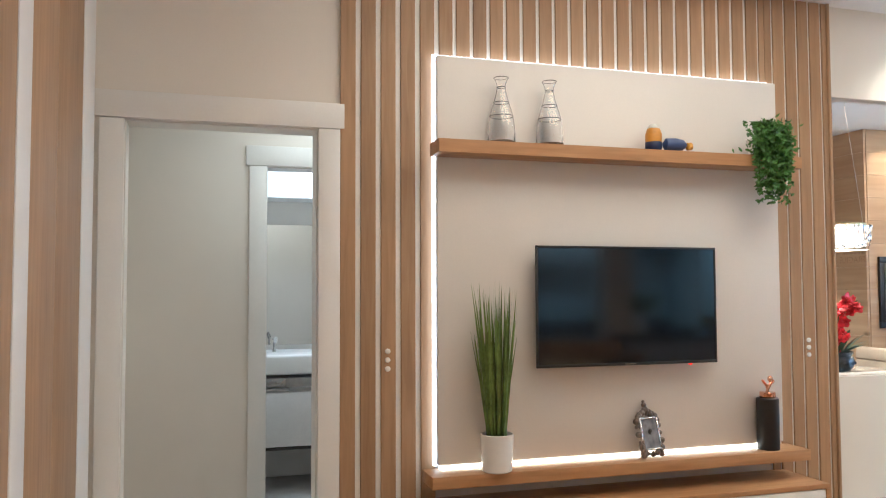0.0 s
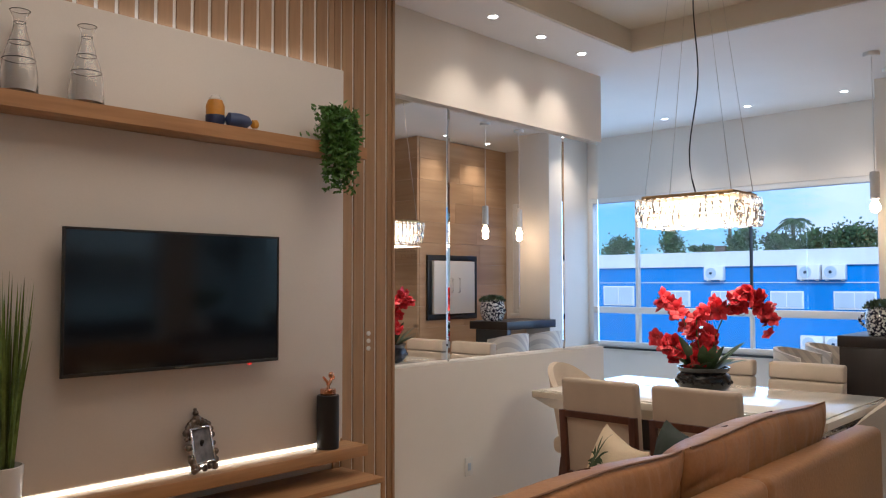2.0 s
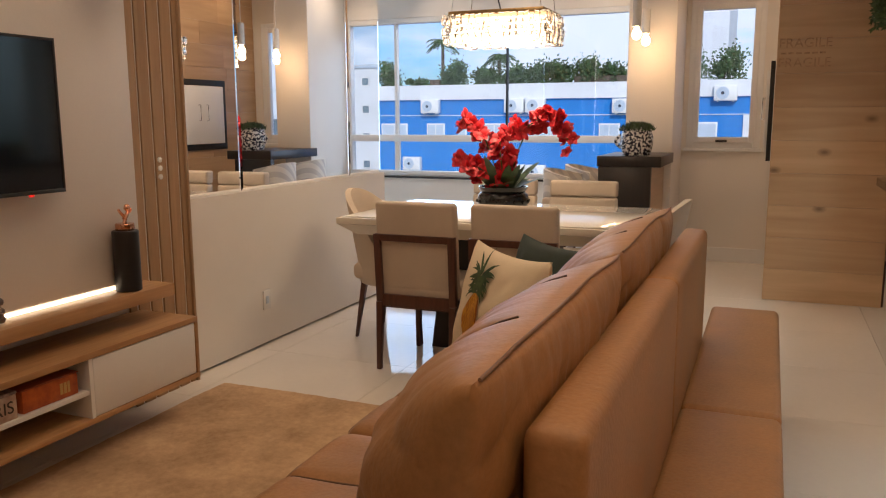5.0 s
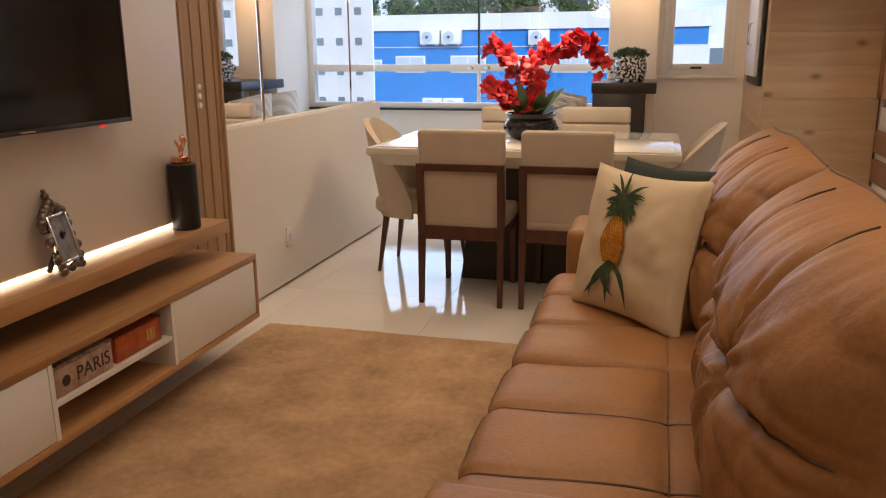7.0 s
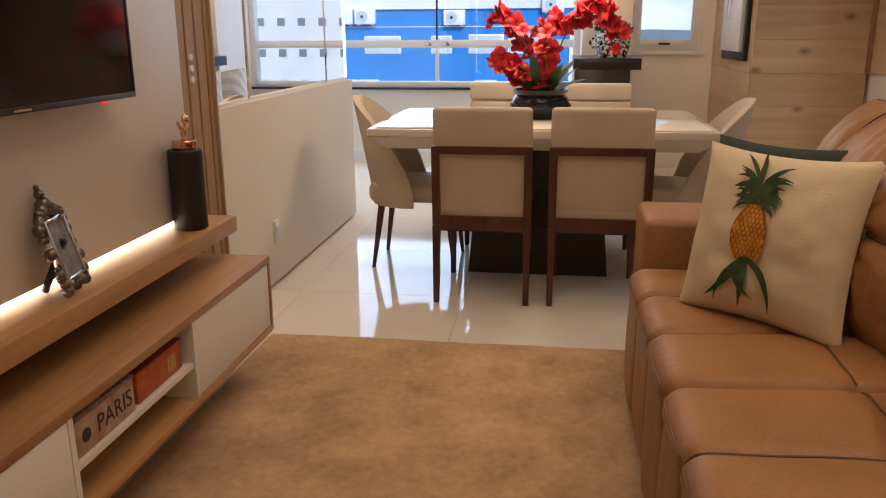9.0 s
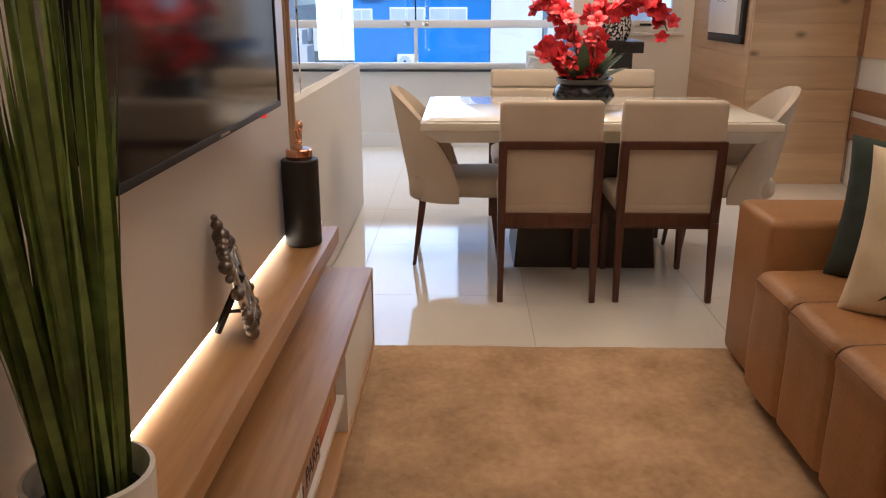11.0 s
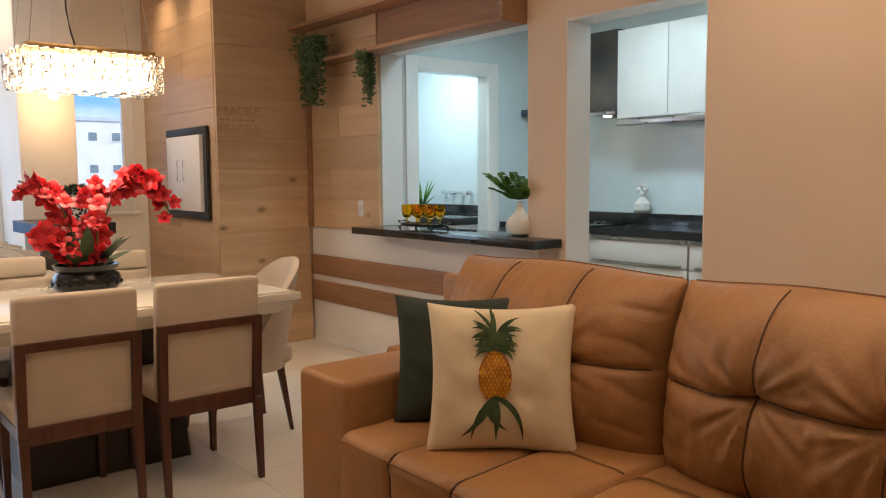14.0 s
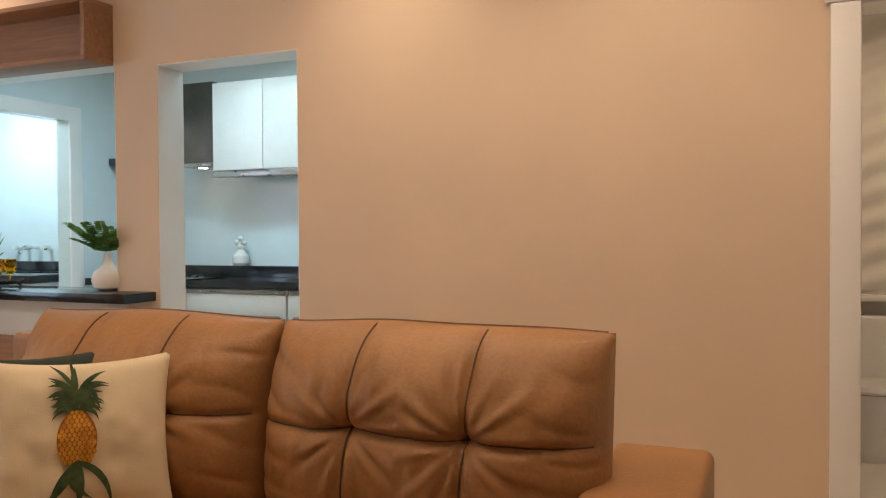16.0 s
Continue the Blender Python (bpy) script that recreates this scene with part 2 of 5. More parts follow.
M_GOLD = mat("antique_gold", (0.50, 0.34, 0.15), 0.3, 1.0, var=0.2, scale=40)
M_PEWTER = mat("antique_pewter", (0.23, 0.19, 0.16), 0.32, 0.9, var=0.3, scale=40)
M_CERAM = mat("white_ceramic", (0.78, 0.76, 0.72), 0.2, var=0.02, bump=0.0)
M_LEAF = mat("leaf_green", (0.085, 0.21, 0.03), 0.5, var=0.3, scale=20, each=0.1)
M_DARKLEAF = mat("dark_leaf", (0.045, 0.085, 0.03), 0.5, var=0.3, scale=20)
M_GRASS = mat("grass_blade", (0.17, 0.245, 0.05), 0.5, var=0.35, scale=9)
M_RED = mat("red_petal", (0.62, 0.012, 0.02), 0.5, var=0.25, scale=25)
M_STEM = mat("stem_green", (0.10, 0.14, 0.04), 0.6)
M_GREENCUSH = mat("dark_green_velvet", (0.030, 0.045, 0.035), 0.85, var=0.15, fine=200, bump=0.3)
M_LINEN = mat("ivory_linen", (0.76, 0.64, 0.45), 0.85, var=0.06, fine=320, bump=0.3, spec=0.1)
M_PINE = mat("pineapple_print", (0.72, 0.36, 0.03), 0.85, scale=30, second=(0.42, 0.15, 0.012))
M_PINELEAF = mat("leaf_print", (0.018, 0.042, 0.018), 0.85, scale=30, second=(0.07, 0.11, 0.035))
M_MIRROR = mat("mirror_silver", (0.90, 0.90, 0.90), 0.0, 1.0, var=0.0, bump=0.0)
M_MIRROR.node_tree.nodes["Principled BSDF"].inputs["Roughness"].default_value = 0.0
for link in list(M_MIRROR.node_tree.links):
    if link.to_socket.name == "Roughness":
        M_MIRROR.node_tree.links.remove(link)
M_PANE = pane_glass("window_glass")
M_GLASS = clear("clear_glass")
M_CRYSTAL = clear("crystal", (1.0, 0.96, 0.90), 0.03, 1.5)
M_AMBER = clear("amber_glass", (0.98, 0.66, 0.08), 0.05)
M_LED = glow("led_strip", (1.0, 0.92, 0.82), 2.3)
M_LEDLOW = glow("shelf_led", (1.0, 0.84, 0.58), 6.0)
M_DOWN = glow("downlight_lens", (1.0, 0.90, 0.74), 30.0)
M_BULB = glow("warm_bulb", (1.0, 0.70, 0.38), 26.0)
M_CHLIGHT = glow("chandelier_lamp", (1.0, 0.80, 0.55), 22.0)
M_BLUE = mat("blue_render_coat", (0.010, 0.205, 0.62), 0.7, var=0.06, scale=0.4, fine=6)
M_BWHITE = mat("white_render_coat", (0.75, 0.77, 0.80), 0.7, var=0.06, scale=0.4, fine=6)
M_GREYWIN = mat("shutter_white", (0.50, 0.58, 0.68), 0.5, var=0.05, scale=2)
M_DARKWIN = mat("dark_window", (0.03, 0.05, 0.09), 0.1, bump=0.0)
M_FARWIN = mat("far_window_glass", (0.16, 0.22, 0.28), 0.15, bump=0.0)
M_GROUND = mat("street_ground", (0.16, 0.17, 0.16), 0.9, scale=0.1, fine=2, second=(0.07, 0.10, 0.06))
M_TREE = mat("tree_leaf", (0.075, 0.135, 0.045), 0.7, var=0.4, scale=1.5)
M_TRUNK = mat("tree_bark", (0.12, 0.09, 0.065), 0.9, var=0.25)
M_KTILE = mat("kitchen_tile", (0.66, 0.74, 0.76), 0.2, var=0.02, bump=0.0)
M_KCAB = mat("kitchen_laminate", (0.66, 0.63, 0.60), 0.35, var=0.03, bump=0.02)
M_INOX = mat("stainless", (0.40, 0.39, 0.38), 0.28, 1.0, bump=0.0)


# ---- mesh helpers ----
def finish(ob, angle=38):
    me = ob.data
    me.polygons.foreach_set("use_smooth", [True] * len(me.polygons))
    me.set_sharp_from_angle(angle=radians(angle))
    return ob


def mesh_of(bm, name, material):
    me = bpy.data.meshes.new(name)
    bm.to_mesh(me)
    bm.free()
    if material:
        me.materials.append(material)
    return me


def part(name, bm, material, parent=None, label="", angle=38):
    ob = new(name, mesh_of(bm, name, material))
    finish(ob, angle)
    if parent:
        ob.parent = parent
    if label:
        ob["label"] = label
    return ob


def thing(name, at, label, category, group="", rz=0.0):
    ob = new(name)
    ob.empty_display_size = 0.05
    ob.matrix_world = pose(*at, 0, 0, rz)
    return tagged(ob, label, category, group)


def single(name, bm, material, label, category, group="", at=(0, 0, 0), rz=0.0, kind=""):
    ob = part(name, bm, material)
    ob.matrix_world = pose(*at, 0, 0, rz)
    return tagged(ob, label, category, group, kind)


def fixed(name, bm, material, label=""):
    return tagged(part(name, bm, material), label, "", "", "structure")


def bx(x0, y0, z0, x1, y1, z1, bevel=0.0, bm=None, seg=2):
    bm = bm or bmesh.new()
    m = Matrix.LocRotScale(((x0 + x1) / 2, (y0 + y1) / 2, (z0 + z1) / 2), None, (abs(x1 - x0), abs(y1 - y0), abs(z1 - z0)))
    vs = bmesh.ops.create_cube(bm, size=1, matrix=m)["verts"]
    if bevel:
        es = list({e for v in vs for e in v.link_edges})
        bmesh.ops.bevel(bm, geom=es, offset=bevel, segments=seg, profile=0.5, affect="EDGES")
    return bm


def cyl(r1, r2, z0, z1, at=(0, 0), seg=24, bm=None, m=None):
    bm = bm or bmesh.new()
    mm = Matrix.Translation((at[0], at[1], (z0 + z1) / 2))
    if m:
        mm = m @ mm
    bmesh.ops.create_cone(bm, cap_ends=True, segments=seg, radius1=r1, radius2=r2, depth=z1 - z0, matrix=mm)
    return bm


def lathe(profile, seg=32, at=(0, 0, 0), bm=None, close=True):
    bm = bm or bmesh.new()
    rings = []
    for r, z in profile:
        rings.append([bm.verts.new((at[0] + r * math.cos(2 * math.pi * k / seg), at[1] + r * math.sin(2 * math.pi * k / seg), at[2] + z)) for k in range(seg)])
    for a, b in zip(rings, rings[1:]):
        for k in range(seg):
            bm.faces.new((a[k], a[(k + 1) % seg], b[(k + 1) % seg], b[k]))
    if close:
        bm.faces.new(rings[0][::-1])
        bm.faces.new(rings[-1])
    return bm


def tube(points, radius, seg=6, bm=None, taper=1.0):
    bm = bm or bmesh.new()
    pts = [Vector(p) for p in points]
    rings = []
    for i, p in enumerate(pts):
        d = (pts[min(i + 1, len(pts) - 1)] - pts[max(i - 1, 0)]).normalized()
        a = d.orthogonal().normalized()
        b = d.cross(a)
        r = radius * (1 + (taper - 1) * i / max(1, len(pts) - 1))
        rings.append([bm.verts.new(p + r * (math.cos(2 * math.pi * k / seg) * a + math.sin(2 * math.pi * k / seg) * b)) for k in range(seg)])
    for ra, rb in zip(rings, rings[1:]):
        s = min(range(seg), key=lambda j: (ra[0].co - rb[j].co).length)
        for k in range(seg):
            bm.faces.new((ra[k], ra[(k + 1) % seg], rb[(k + 1 + s) % seg], rb[(k + s) % seg]))
    bm.faces.new(rings[0][::-1])
    bm.faces.new(rings[-1])
    return bm


def sheet(nu, nv, fn, bm=None):
    """A grid of points fn(u, v), u and v from 0 to 1."""
    bm = bm or bmesh.new()
    g = [[bm.verts.new(fn(i / nu, j / nv)) for j in range(nv + 1)] for i in range(nu + 1)]
    for i in range(nu):
        for j in range(nv):
            bm.faces.new((g[i][j], g[i + 1][j], g[i + 1][j + 1], g[i][j + 1]))
    return bm


def shell(nu, nv, front, back):
    """A closed pad between two grids that meet along their rims."""
    bm = sheet(nu, nv, front)
    sheet(nv, nu, lambda u, v: back(v, u), bm)
    bmesh.ops.remove_doubles(bm, verts=bm.verts, dist=0.0008)
    bmesh.ops.recalc_face_normals(bm, faces=bm.faces)
    return bm


def blade(bm, base, tip, width, sag=0.0, n=5, side=None):
    """A thin tapering leaf from base to tip."""
    a, t = Vector(base), Vector(tip)
    d = t - a
    s = side or d.cross(Vector((random.uniform(-1, 1), random.uniform(-1, 1), 0.2)))
    s = s.normalized() * width
    prev = None
    for i in range(n + 1):
        f = i / n
        p = a + d * f - Vector((0, 0, sag * f * f))
        w = math.sin(math.pi * min(1, 0.15 + 0.85 * f)) ** 0.7 if f < 1 else 0.03
        l, r = bm.verts.new(p - s * w), bm.verts.new(p + s * w)
        if prev:
            bm.faces.new((prev[0], prev[1], r, l))
        prev = (l, r)
    return bm


# ---- the setting ----
def boxes(rows, bm=None, bevel=0.0):
    bm = bm or bmesh.new()
    for r in rows:
        bx(*r, bevel=bevel, bm=bm)
    return bm


fixed("floor", boxes([(-0.6, -2.2, -0.15, 8.05, 5.45, -0.004), (-0.6, 5.45, -0.15, 1.6, 6.4, -0.004)]), M_GROUT)
fixed("wall_north", boxes([
    (-0.37, 3.59, 0, -0.24, 3.74, 3.03), (0.615, 3.59, 0, 3.45, 3.74, 3.03), (-0.24, 3.59, 2.175, 0.615, 3.74, 3.03)]), M_WALL)
fixed("wall_half", bx(3.45, 3.61, 0.015, 5.74, 3.76, 0.925), M_WALL)
fixed("wall_beam", bx(3.45, 3.61, 2.51, 5.74, 3.76, 3.03), M_WALL)
fixed("wall_behind_mirror", bx(3.45, 3.66, 0.925, 5.74, 3.76, 2.51), M_WALL)
fixed("wall_alcove", boxes([(5.60, 3.76, 0, 5.74, 5.45, 3.03), (5.74, 5.40, 0, 8.05, 5.55, 3.03)]), M_WALL)
fixed("wall_east", boxes([
    (8.05, -0.1, 0, 8.20, 0.99, 3.03), (8.05, 0.99, 0, 8.20, 1.63, 1.05), (8.05, 0.99, 2.38, 8.20, 1.63, 3.03), (8.05, 1.63, 0, 8.20, 2.07, 3.03),
    (8.05, 2.07, 0, 8.20, 5.32, 0.70), (8.05, 2.07, 2.36, 8.20, 5.32, 3.03), (8.05, 5.32, 0, 8.20, 5.55, 3.03)]), M_WALL)
fixed("column", bx(7.30, 1.67, 0, 8.05, 2.065, 3.03, 0.004), M_WALL)
YS = 0.09
fixed("wall_south", boxes([
    (-0.37, -0.10, 0, -0.30, YS, 3.03), (-0.30, -0.10, 2.12, 0.51, YS, 3.03), (0.51, -0.10, 0, 2.896, YS, 3.03), (2.896, -0.10, 2.165, 3.753, YS, 3.03),
    (3.753, -0.10, 0, 4.04, YS, 3.03), (4.04, -0.10, 0, 5.512, YS, 0.93), (4.04, -0.10, 2.205, 5.512, YS, 3.03), (5.512, -0.10, 0, 8.05, YS, 3.03)]), M_BEIGE)
fixed("opening_lining", boxes([
    (2.896, -0.10, 0, 2.902, YS - 0.003, 2.159), (3.747, -0.10, 0, 3.753, YS - 0.003, 2.159), (2.896, -0.10, 2.159, 3.753, YS - 0.003, 2.165),
    (4.04, -0.10, 0.98, 4.046, YS - 0.003, 2.199), (5.506, -0.10, 0.98, 5.512, YS - 0.003, 2.199), (4.04, -0.10, 2.199, 5.512, YS - 0.003, 2.205)]), M_TRIM)
fixed("wall_dado", bx(3.96, YS, 0, 6.50, YS + 0.004, 0.93), M_WALL)
fixed("wall_west", boxes([(-0.52, -0.1, 0, -0.37, 3.74, 3.03)]), M_WALL)
fixed("wall_barbecue", bx(6.53, YS, 0, 8.05, 0.86, 3.03), M_WALL)

TX0, TX1, TY0, TY1 = 0.30, 5.34, 0.95, 3.12
fixed("ceiling", boxes([(-0.52, -0.10, CEIL, TX0, 3.74, 3.25), (TX1, -0.10, CEIL, 8.2, 5.55, 3.25), (TX0, -0.10, CEIL, TX1, TY0, 3.25), (TX0, TY1, CEIL, TX1, 3.76, 3.25)]), M_CEIL)
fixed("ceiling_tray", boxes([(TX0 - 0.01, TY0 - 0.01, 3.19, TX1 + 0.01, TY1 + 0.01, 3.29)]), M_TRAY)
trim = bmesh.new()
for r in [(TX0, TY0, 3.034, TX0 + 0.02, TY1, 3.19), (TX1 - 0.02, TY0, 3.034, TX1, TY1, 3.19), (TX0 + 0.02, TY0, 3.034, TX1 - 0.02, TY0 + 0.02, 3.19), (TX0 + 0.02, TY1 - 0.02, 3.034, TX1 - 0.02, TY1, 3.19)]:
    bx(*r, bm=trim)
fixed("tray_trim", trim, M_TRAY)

# neighbouring rooms
def walls(name, rows, material):
    for k, r in enumerate(rows):
        fixed(name + "_" + str(k + 1), bx(*r), material)


walls("wall_kitchen", [(1.9, -1.77, 0, 5.65, -1.62, 2.62), (1.85, -1.62, 0, 2.0, -0.10, 2.62),
      (5.50, -1.62, 0, 5.62, -0.93, 2.62), (5.50, -0.22, 0, 5.62, -0.10, 2.62), (5.50, -0.93, 2.11, 5.62, -0.22, 2.62)], M_KTILE)
walls("wall_laundry", [(5.62, -1.5, 0, 7.2, -1.4, 2.62), (7.1, -1.4, 0, 7.2, -0.10, 2.62)], M_KTILE)
fixed("ceiling_service", boxes([(1.85, -1.77, 2.62, 7.2, -0.10, 2.70)]), M_CEIL)
walls("wall_bathroom", [(-0.75, -2.1, 0, 1.35, -2.0, 2.62), (1.25, -2.0, 0, 1.35, -0.10, 2.62), (-0.75, -2.0, 0, -0.65, -0.10, 2.62)], M_WALL)
fixed("ceiling_bathroom", boxes([(-0.75, -2.1, 2.62, 1.35, -0.10, 2.7)]), M_CEIL)
fixed("bathroom_beam", bx(0.10, 5.90, 2.10, 1.50, 6.20, 2.62), M_TRIM)
walls("wall_hall", [(-0.62, 3.74, 0, -0.52, 4.85, 2.62), (-0.52, 4.70, 0, 0.44, 4.85, 2.62), (1.14, 4.70, 0, 1.6, 4.85, 2.62), (0.44, 4.70, 2.16, 1.14, 4.85, 2.62), (1.5, 3.74, 0, 1.6, 4.7, 2.62),
      (0.0, 4.85, 0, 0.1, 6.3, 2.62), (0.1, 6.2, 0, 1.6, 6.3, 2.62), (1.5, 4.85, 0, 1.6, 6.2, 2.62)], M_WALL)
fixed("ceiling_hall", boxes([(-0.62, 3.74, 2.62, 1.6, 6.3, 2.7)]), M_CEIL)

# white baseboards
fixed("baseboard", boxes([(8.035, 0.89, 0, 8.05, 1.655, 0.13), (7.285, 1.67, 0, 7.30, 2.065, 0.13), (7.30, 1.655, 0, 8.035, 1.67, 0.13), (8.035, 2.07, 0, 8.05, 5.40, 0.13), (0.62, YS, 0, 2.89, YS + 0.015, 0.13)]), M_TRIM)


def casing(name, x0, x1, top, y, depth, out, w=0.10):
    """A door's casing round an opening in a wall that runs along x: jamb lining and two flat faces."""
    bm = bmesh.new()
    f0, f1 = sorted((y, y + out))
    bx(x0 - w + 0.015, f0, 0, x0 + 0.015, f1, top - 0.015, 0.004, bm)
    bx(x1 - 0.015, f0, 0, x1 + w - 0.015, f1, top - 0.015, 0.004, bm)
    bx(x0 - w - 0.005, min(f0, f1 + 0.0), top - 0.012, x1 + w + 0.005, f1, top + w + 0.005, 0.004, bm)
    d0, d1 = sorted((y, y + depth))
    bx(x0 - 0.002, d0 + 0.004, 0, x0 + 0.02, d1 - 0.004, top, 0, bm)
    bx(x1 - 0.02, d0 + 0.004, 0, x1 + 0.002, d1 - 0.004, top, 0, bm)
    bx(x0, d0 + 0.004, top - 0.02, x1, d1 - 0.004, top + 0.002, 0, bm)
    return fixed(name, bm, M_TRIM)


casing("door_1", -0.24, 0.615, 2.175, 3.59, 0.15, -0.025)
casing("door_2", -0.30, 0.51, 2.12, YS, -0.19, 0.025)
casing("door_3", 0.44, 1.14, 2.16, 4.70, 0.15, -0.02)
bm = boxes([(5.48, -1.03, 0, 5.50, -0.925, 2.21), (5.48, -0.225, 0, 5.50, -0.115, 2.21), (5.48, -0.925, 2.105, 5.50, -0.225, 2.21)], bevel=0.003)
fixed("door_4", bm, M_TRIM)


# ---- windows ----
def window(name, y0, y1, z0, z1, posts, rails, wide=0.055):
    root = fixed(name, boxes([(8.055, y0, z0, 8.145, y0 + wide, z1), (8.055, y1 - wide, z0, 8.145, y1, z1), (8.055, y0 + wide, z0, 8.145, y1 - wide, z0 + wide), (8.055, y0 + wide, z1 - wide, 8.145, y1 - wide, z1)], bevel=0.004), M_ALU)
    for a, b, c, d, w in posts:
        part("mullion", bx(8.07, a - w / 2, c, 8.13, a + w / 2, d, 0.003), b, root)
    for a, w in rails:
        part("rail", bx(8.065, y0 + wide, a - w / 2, 8.135, y1 - wide, a + w / 2, 0.004), M_ALU, root)
    return root


w1 = window("window_1", 2.07, 5.32, 0.72, 2.36, [(4.62, M_ALU, 0.775, 1.085, 0.045), (4.62, M_ALU, 1.155, 2.305, 0.03), (3.39, M_BLACKM, 1.155, 2.305, 0.012), (3.39, M_ALU, 0.775, 1.085, 0.03)], [(1.12, 0.07)])
for py0, py1, pz0, pz1 in [(2.12, 3.38, 1.155, 2.31), (3.40, 4.60, 1.155, 2.31), (4.64, 5.27, 1.155, 2.31), (2.12, 3.37, 0.77, 1.085), (3.41, 4.59, 0.77, 1.085), (4.65, 5.27, 0.77, 1.085)]:
    p = part("pane", bx(8.098, py0, pz0, 8.102, py1, pz1), M_PANE, w1)
    p.visible_shadow = False
part("window_sill", bx(8.00, 2.07, 0.70, 8.16, 5.32, 0.72, 0.003), M_GRANITE, w1, "dark granite sill")
for gx in (3.30, 3.47):
    part("latch", bx(8.055, gx - 0.03, 1.10, 8.068, gx + 0.03, 1.14, 0.004), M_CHROME, w1)
w2 = window("window_2", 0.99, 1.63, 1.05, 2.38, [], [], 0.06)
part("sash", boxes([(8.045, 1.04, 1.10, 8.10, 1.09, 2.33), (8.045, 1.53, 1.10, 8.10, 1.58, 2.33), (8.045, 1.09, 1.10, 8.10, 1.53, 1.15), (8.045, 1.09, 2.28, 8.10, 1.53, 2.33)], bevel=0.005), M_ALU, w2)
p = part("pane", bx(8.07, 1.09, 1.15, 8.075, 1.53, 2.28), M_PANE, w2)
p.visible_shadow = False
part("latch", bx(8.015, 1.27, 1.105, 8.045, 1.37, 1.125, 0.004), M_BLACKM, w2)
part("window_sill", bx(8.02, 0.97, 1.02, 8.16, 1.65, 1.05, 0.004), M_ALU, w2)

# ---- the mirror ----
mirror = thing("large_mirror", (4.6, 3.655, 0.925), "large frameless mirror above the white half wall", "mirror")
for a, b in [(3.468, 4.0), (4.0, 5.25), (5.25, 5.738)]:
    bm = bx(a - 4.6 + 0.001, -0.012, 0.004, b - 4.6 - 0.001, 0.003, 1.581)
    front = [f for f in bm.faces if f.normal.y < -0.9]
    r = bmesh.ops.inset_individual(bm, faces=front, thickness=0.022)
    for f in front:
        for v in f.verts:
            v.co.y -= 0.0035
    part("sheet", bm, M_MIRROR, mirror, angle=1)


# ---- TV wall ----
def slat_run(x0, x1, z0, z1, pitch, width, parent, y0=3.566, y1=3.578):
    n = int((x1 - x0) / pitch)
    me = None
    for i in range(n + 1):
        x = x0 + pitch * i
        if x + width > x1 + 0.001:
            break
        if me is None:
            me = part("slat", bx(0, y0, z0, width, y1, z1, 0.002, seg=1), M_SLAT, parent)
            ob = me
        else:
            ob = new("slat", me.data)
            ob.parent = parent
        ob.location = (x, 0, 0)


slats = fixed("wall_slats", boxes([(0.705, 3.576, 0.0, 1.135, 3.588, 3.03), (1.135, 3.576, 2.525, 3.035, 3.588, 3.03), (3.035, 3.576, 0, 3.445, 3.588, 3.03)]), M_SLATGAP)
slat_run(0.7005, 1.155, 0.0, 3.025, 0.095, 0.070, slats)
slat_run(1.1744, 2.99, 2.54, 3.025, 0.0872, 0.068, slats)
slat_run(3.0915, 3.41, 0.0, 3.025, 0.082, 0.068, slats)
part("slat", bx(2.999, 3.566, 2.54, 3.032, 3.578, 3.025, 0.002, seg=1), M_SLAT, slats)
part("slat", bx(3.034, 3.566, 0, 3.078, 3.578, 3.025, 0.002, seg=1), M_SLAT, slats)
part("slat", bx(3.4195, 3.566, 0, 3.4485, 3.578, 3.025, 0.002, seg=1), M_SLAT, slats)
part("edge_slat", bx(3.45, 3.555, 0, 3.466, 3.609, 3.025, 0.002), M_SLAT, slats)

panel = thing("backlit_panel", (2.085, 3.588, 0.55), "off-white backlit wall panel behind the television", "wall panel")
part("board", bx(-0.945, -0.103, 0.072, 0.945, -0.06, 1.97, 0.003), M_PANEL, panel)
part("backing", bx(-0.93, -0.06, 0.0, 0.93, -0.002, 1.955), M_PANEL, panel)
part("led_strip", boxes([(-0.955, -0.056, 0.06, -0.932, -0.040, 1.985), (0.932, -0.056, 0.06, 0.955, -0.040, 1.978), (-0.93, -0.056, 1.957, 0.93, -0.040, 1.985)]), M_LED, panel, "glowing white light strip")

shelf = thing("upper_shelf", (2.0815, 3.408, 2.07), "long oak wall shelf under glass bottles", "shelf")
part("board", bx(-0.977, -0.073, -0.03, 0.977, 0.076, 0.03, 0.002), M_OAK_X, shelf)
part("front_edge", bx(-0.977, -0.075, -0.0295, 0.977, -0.0732, 0.0295), M_OAK_X, shelf)
for ex in (-0.9785, 0.9772):
    part("end_edge", bx(ex, -0.073, -0.0295, ex + 0.0013, 0.076, 0.0295), M_OAK_X, shelf)
low = thing("lower_shelf", (2.08, 3.42, 0.545), "thick oak shelf with a light strip along its back", "shelf")
part("board", bx(-1.005, -0.068, 0, 1.007, 0.106, 0.055, 0.003), M_OAK_X, low)
part("led_strip", bx(-0.93, 0.074, 0.0555, 0.93, 0.094, 0.064), M_LEDLOW, low, "glowing warm light strip")

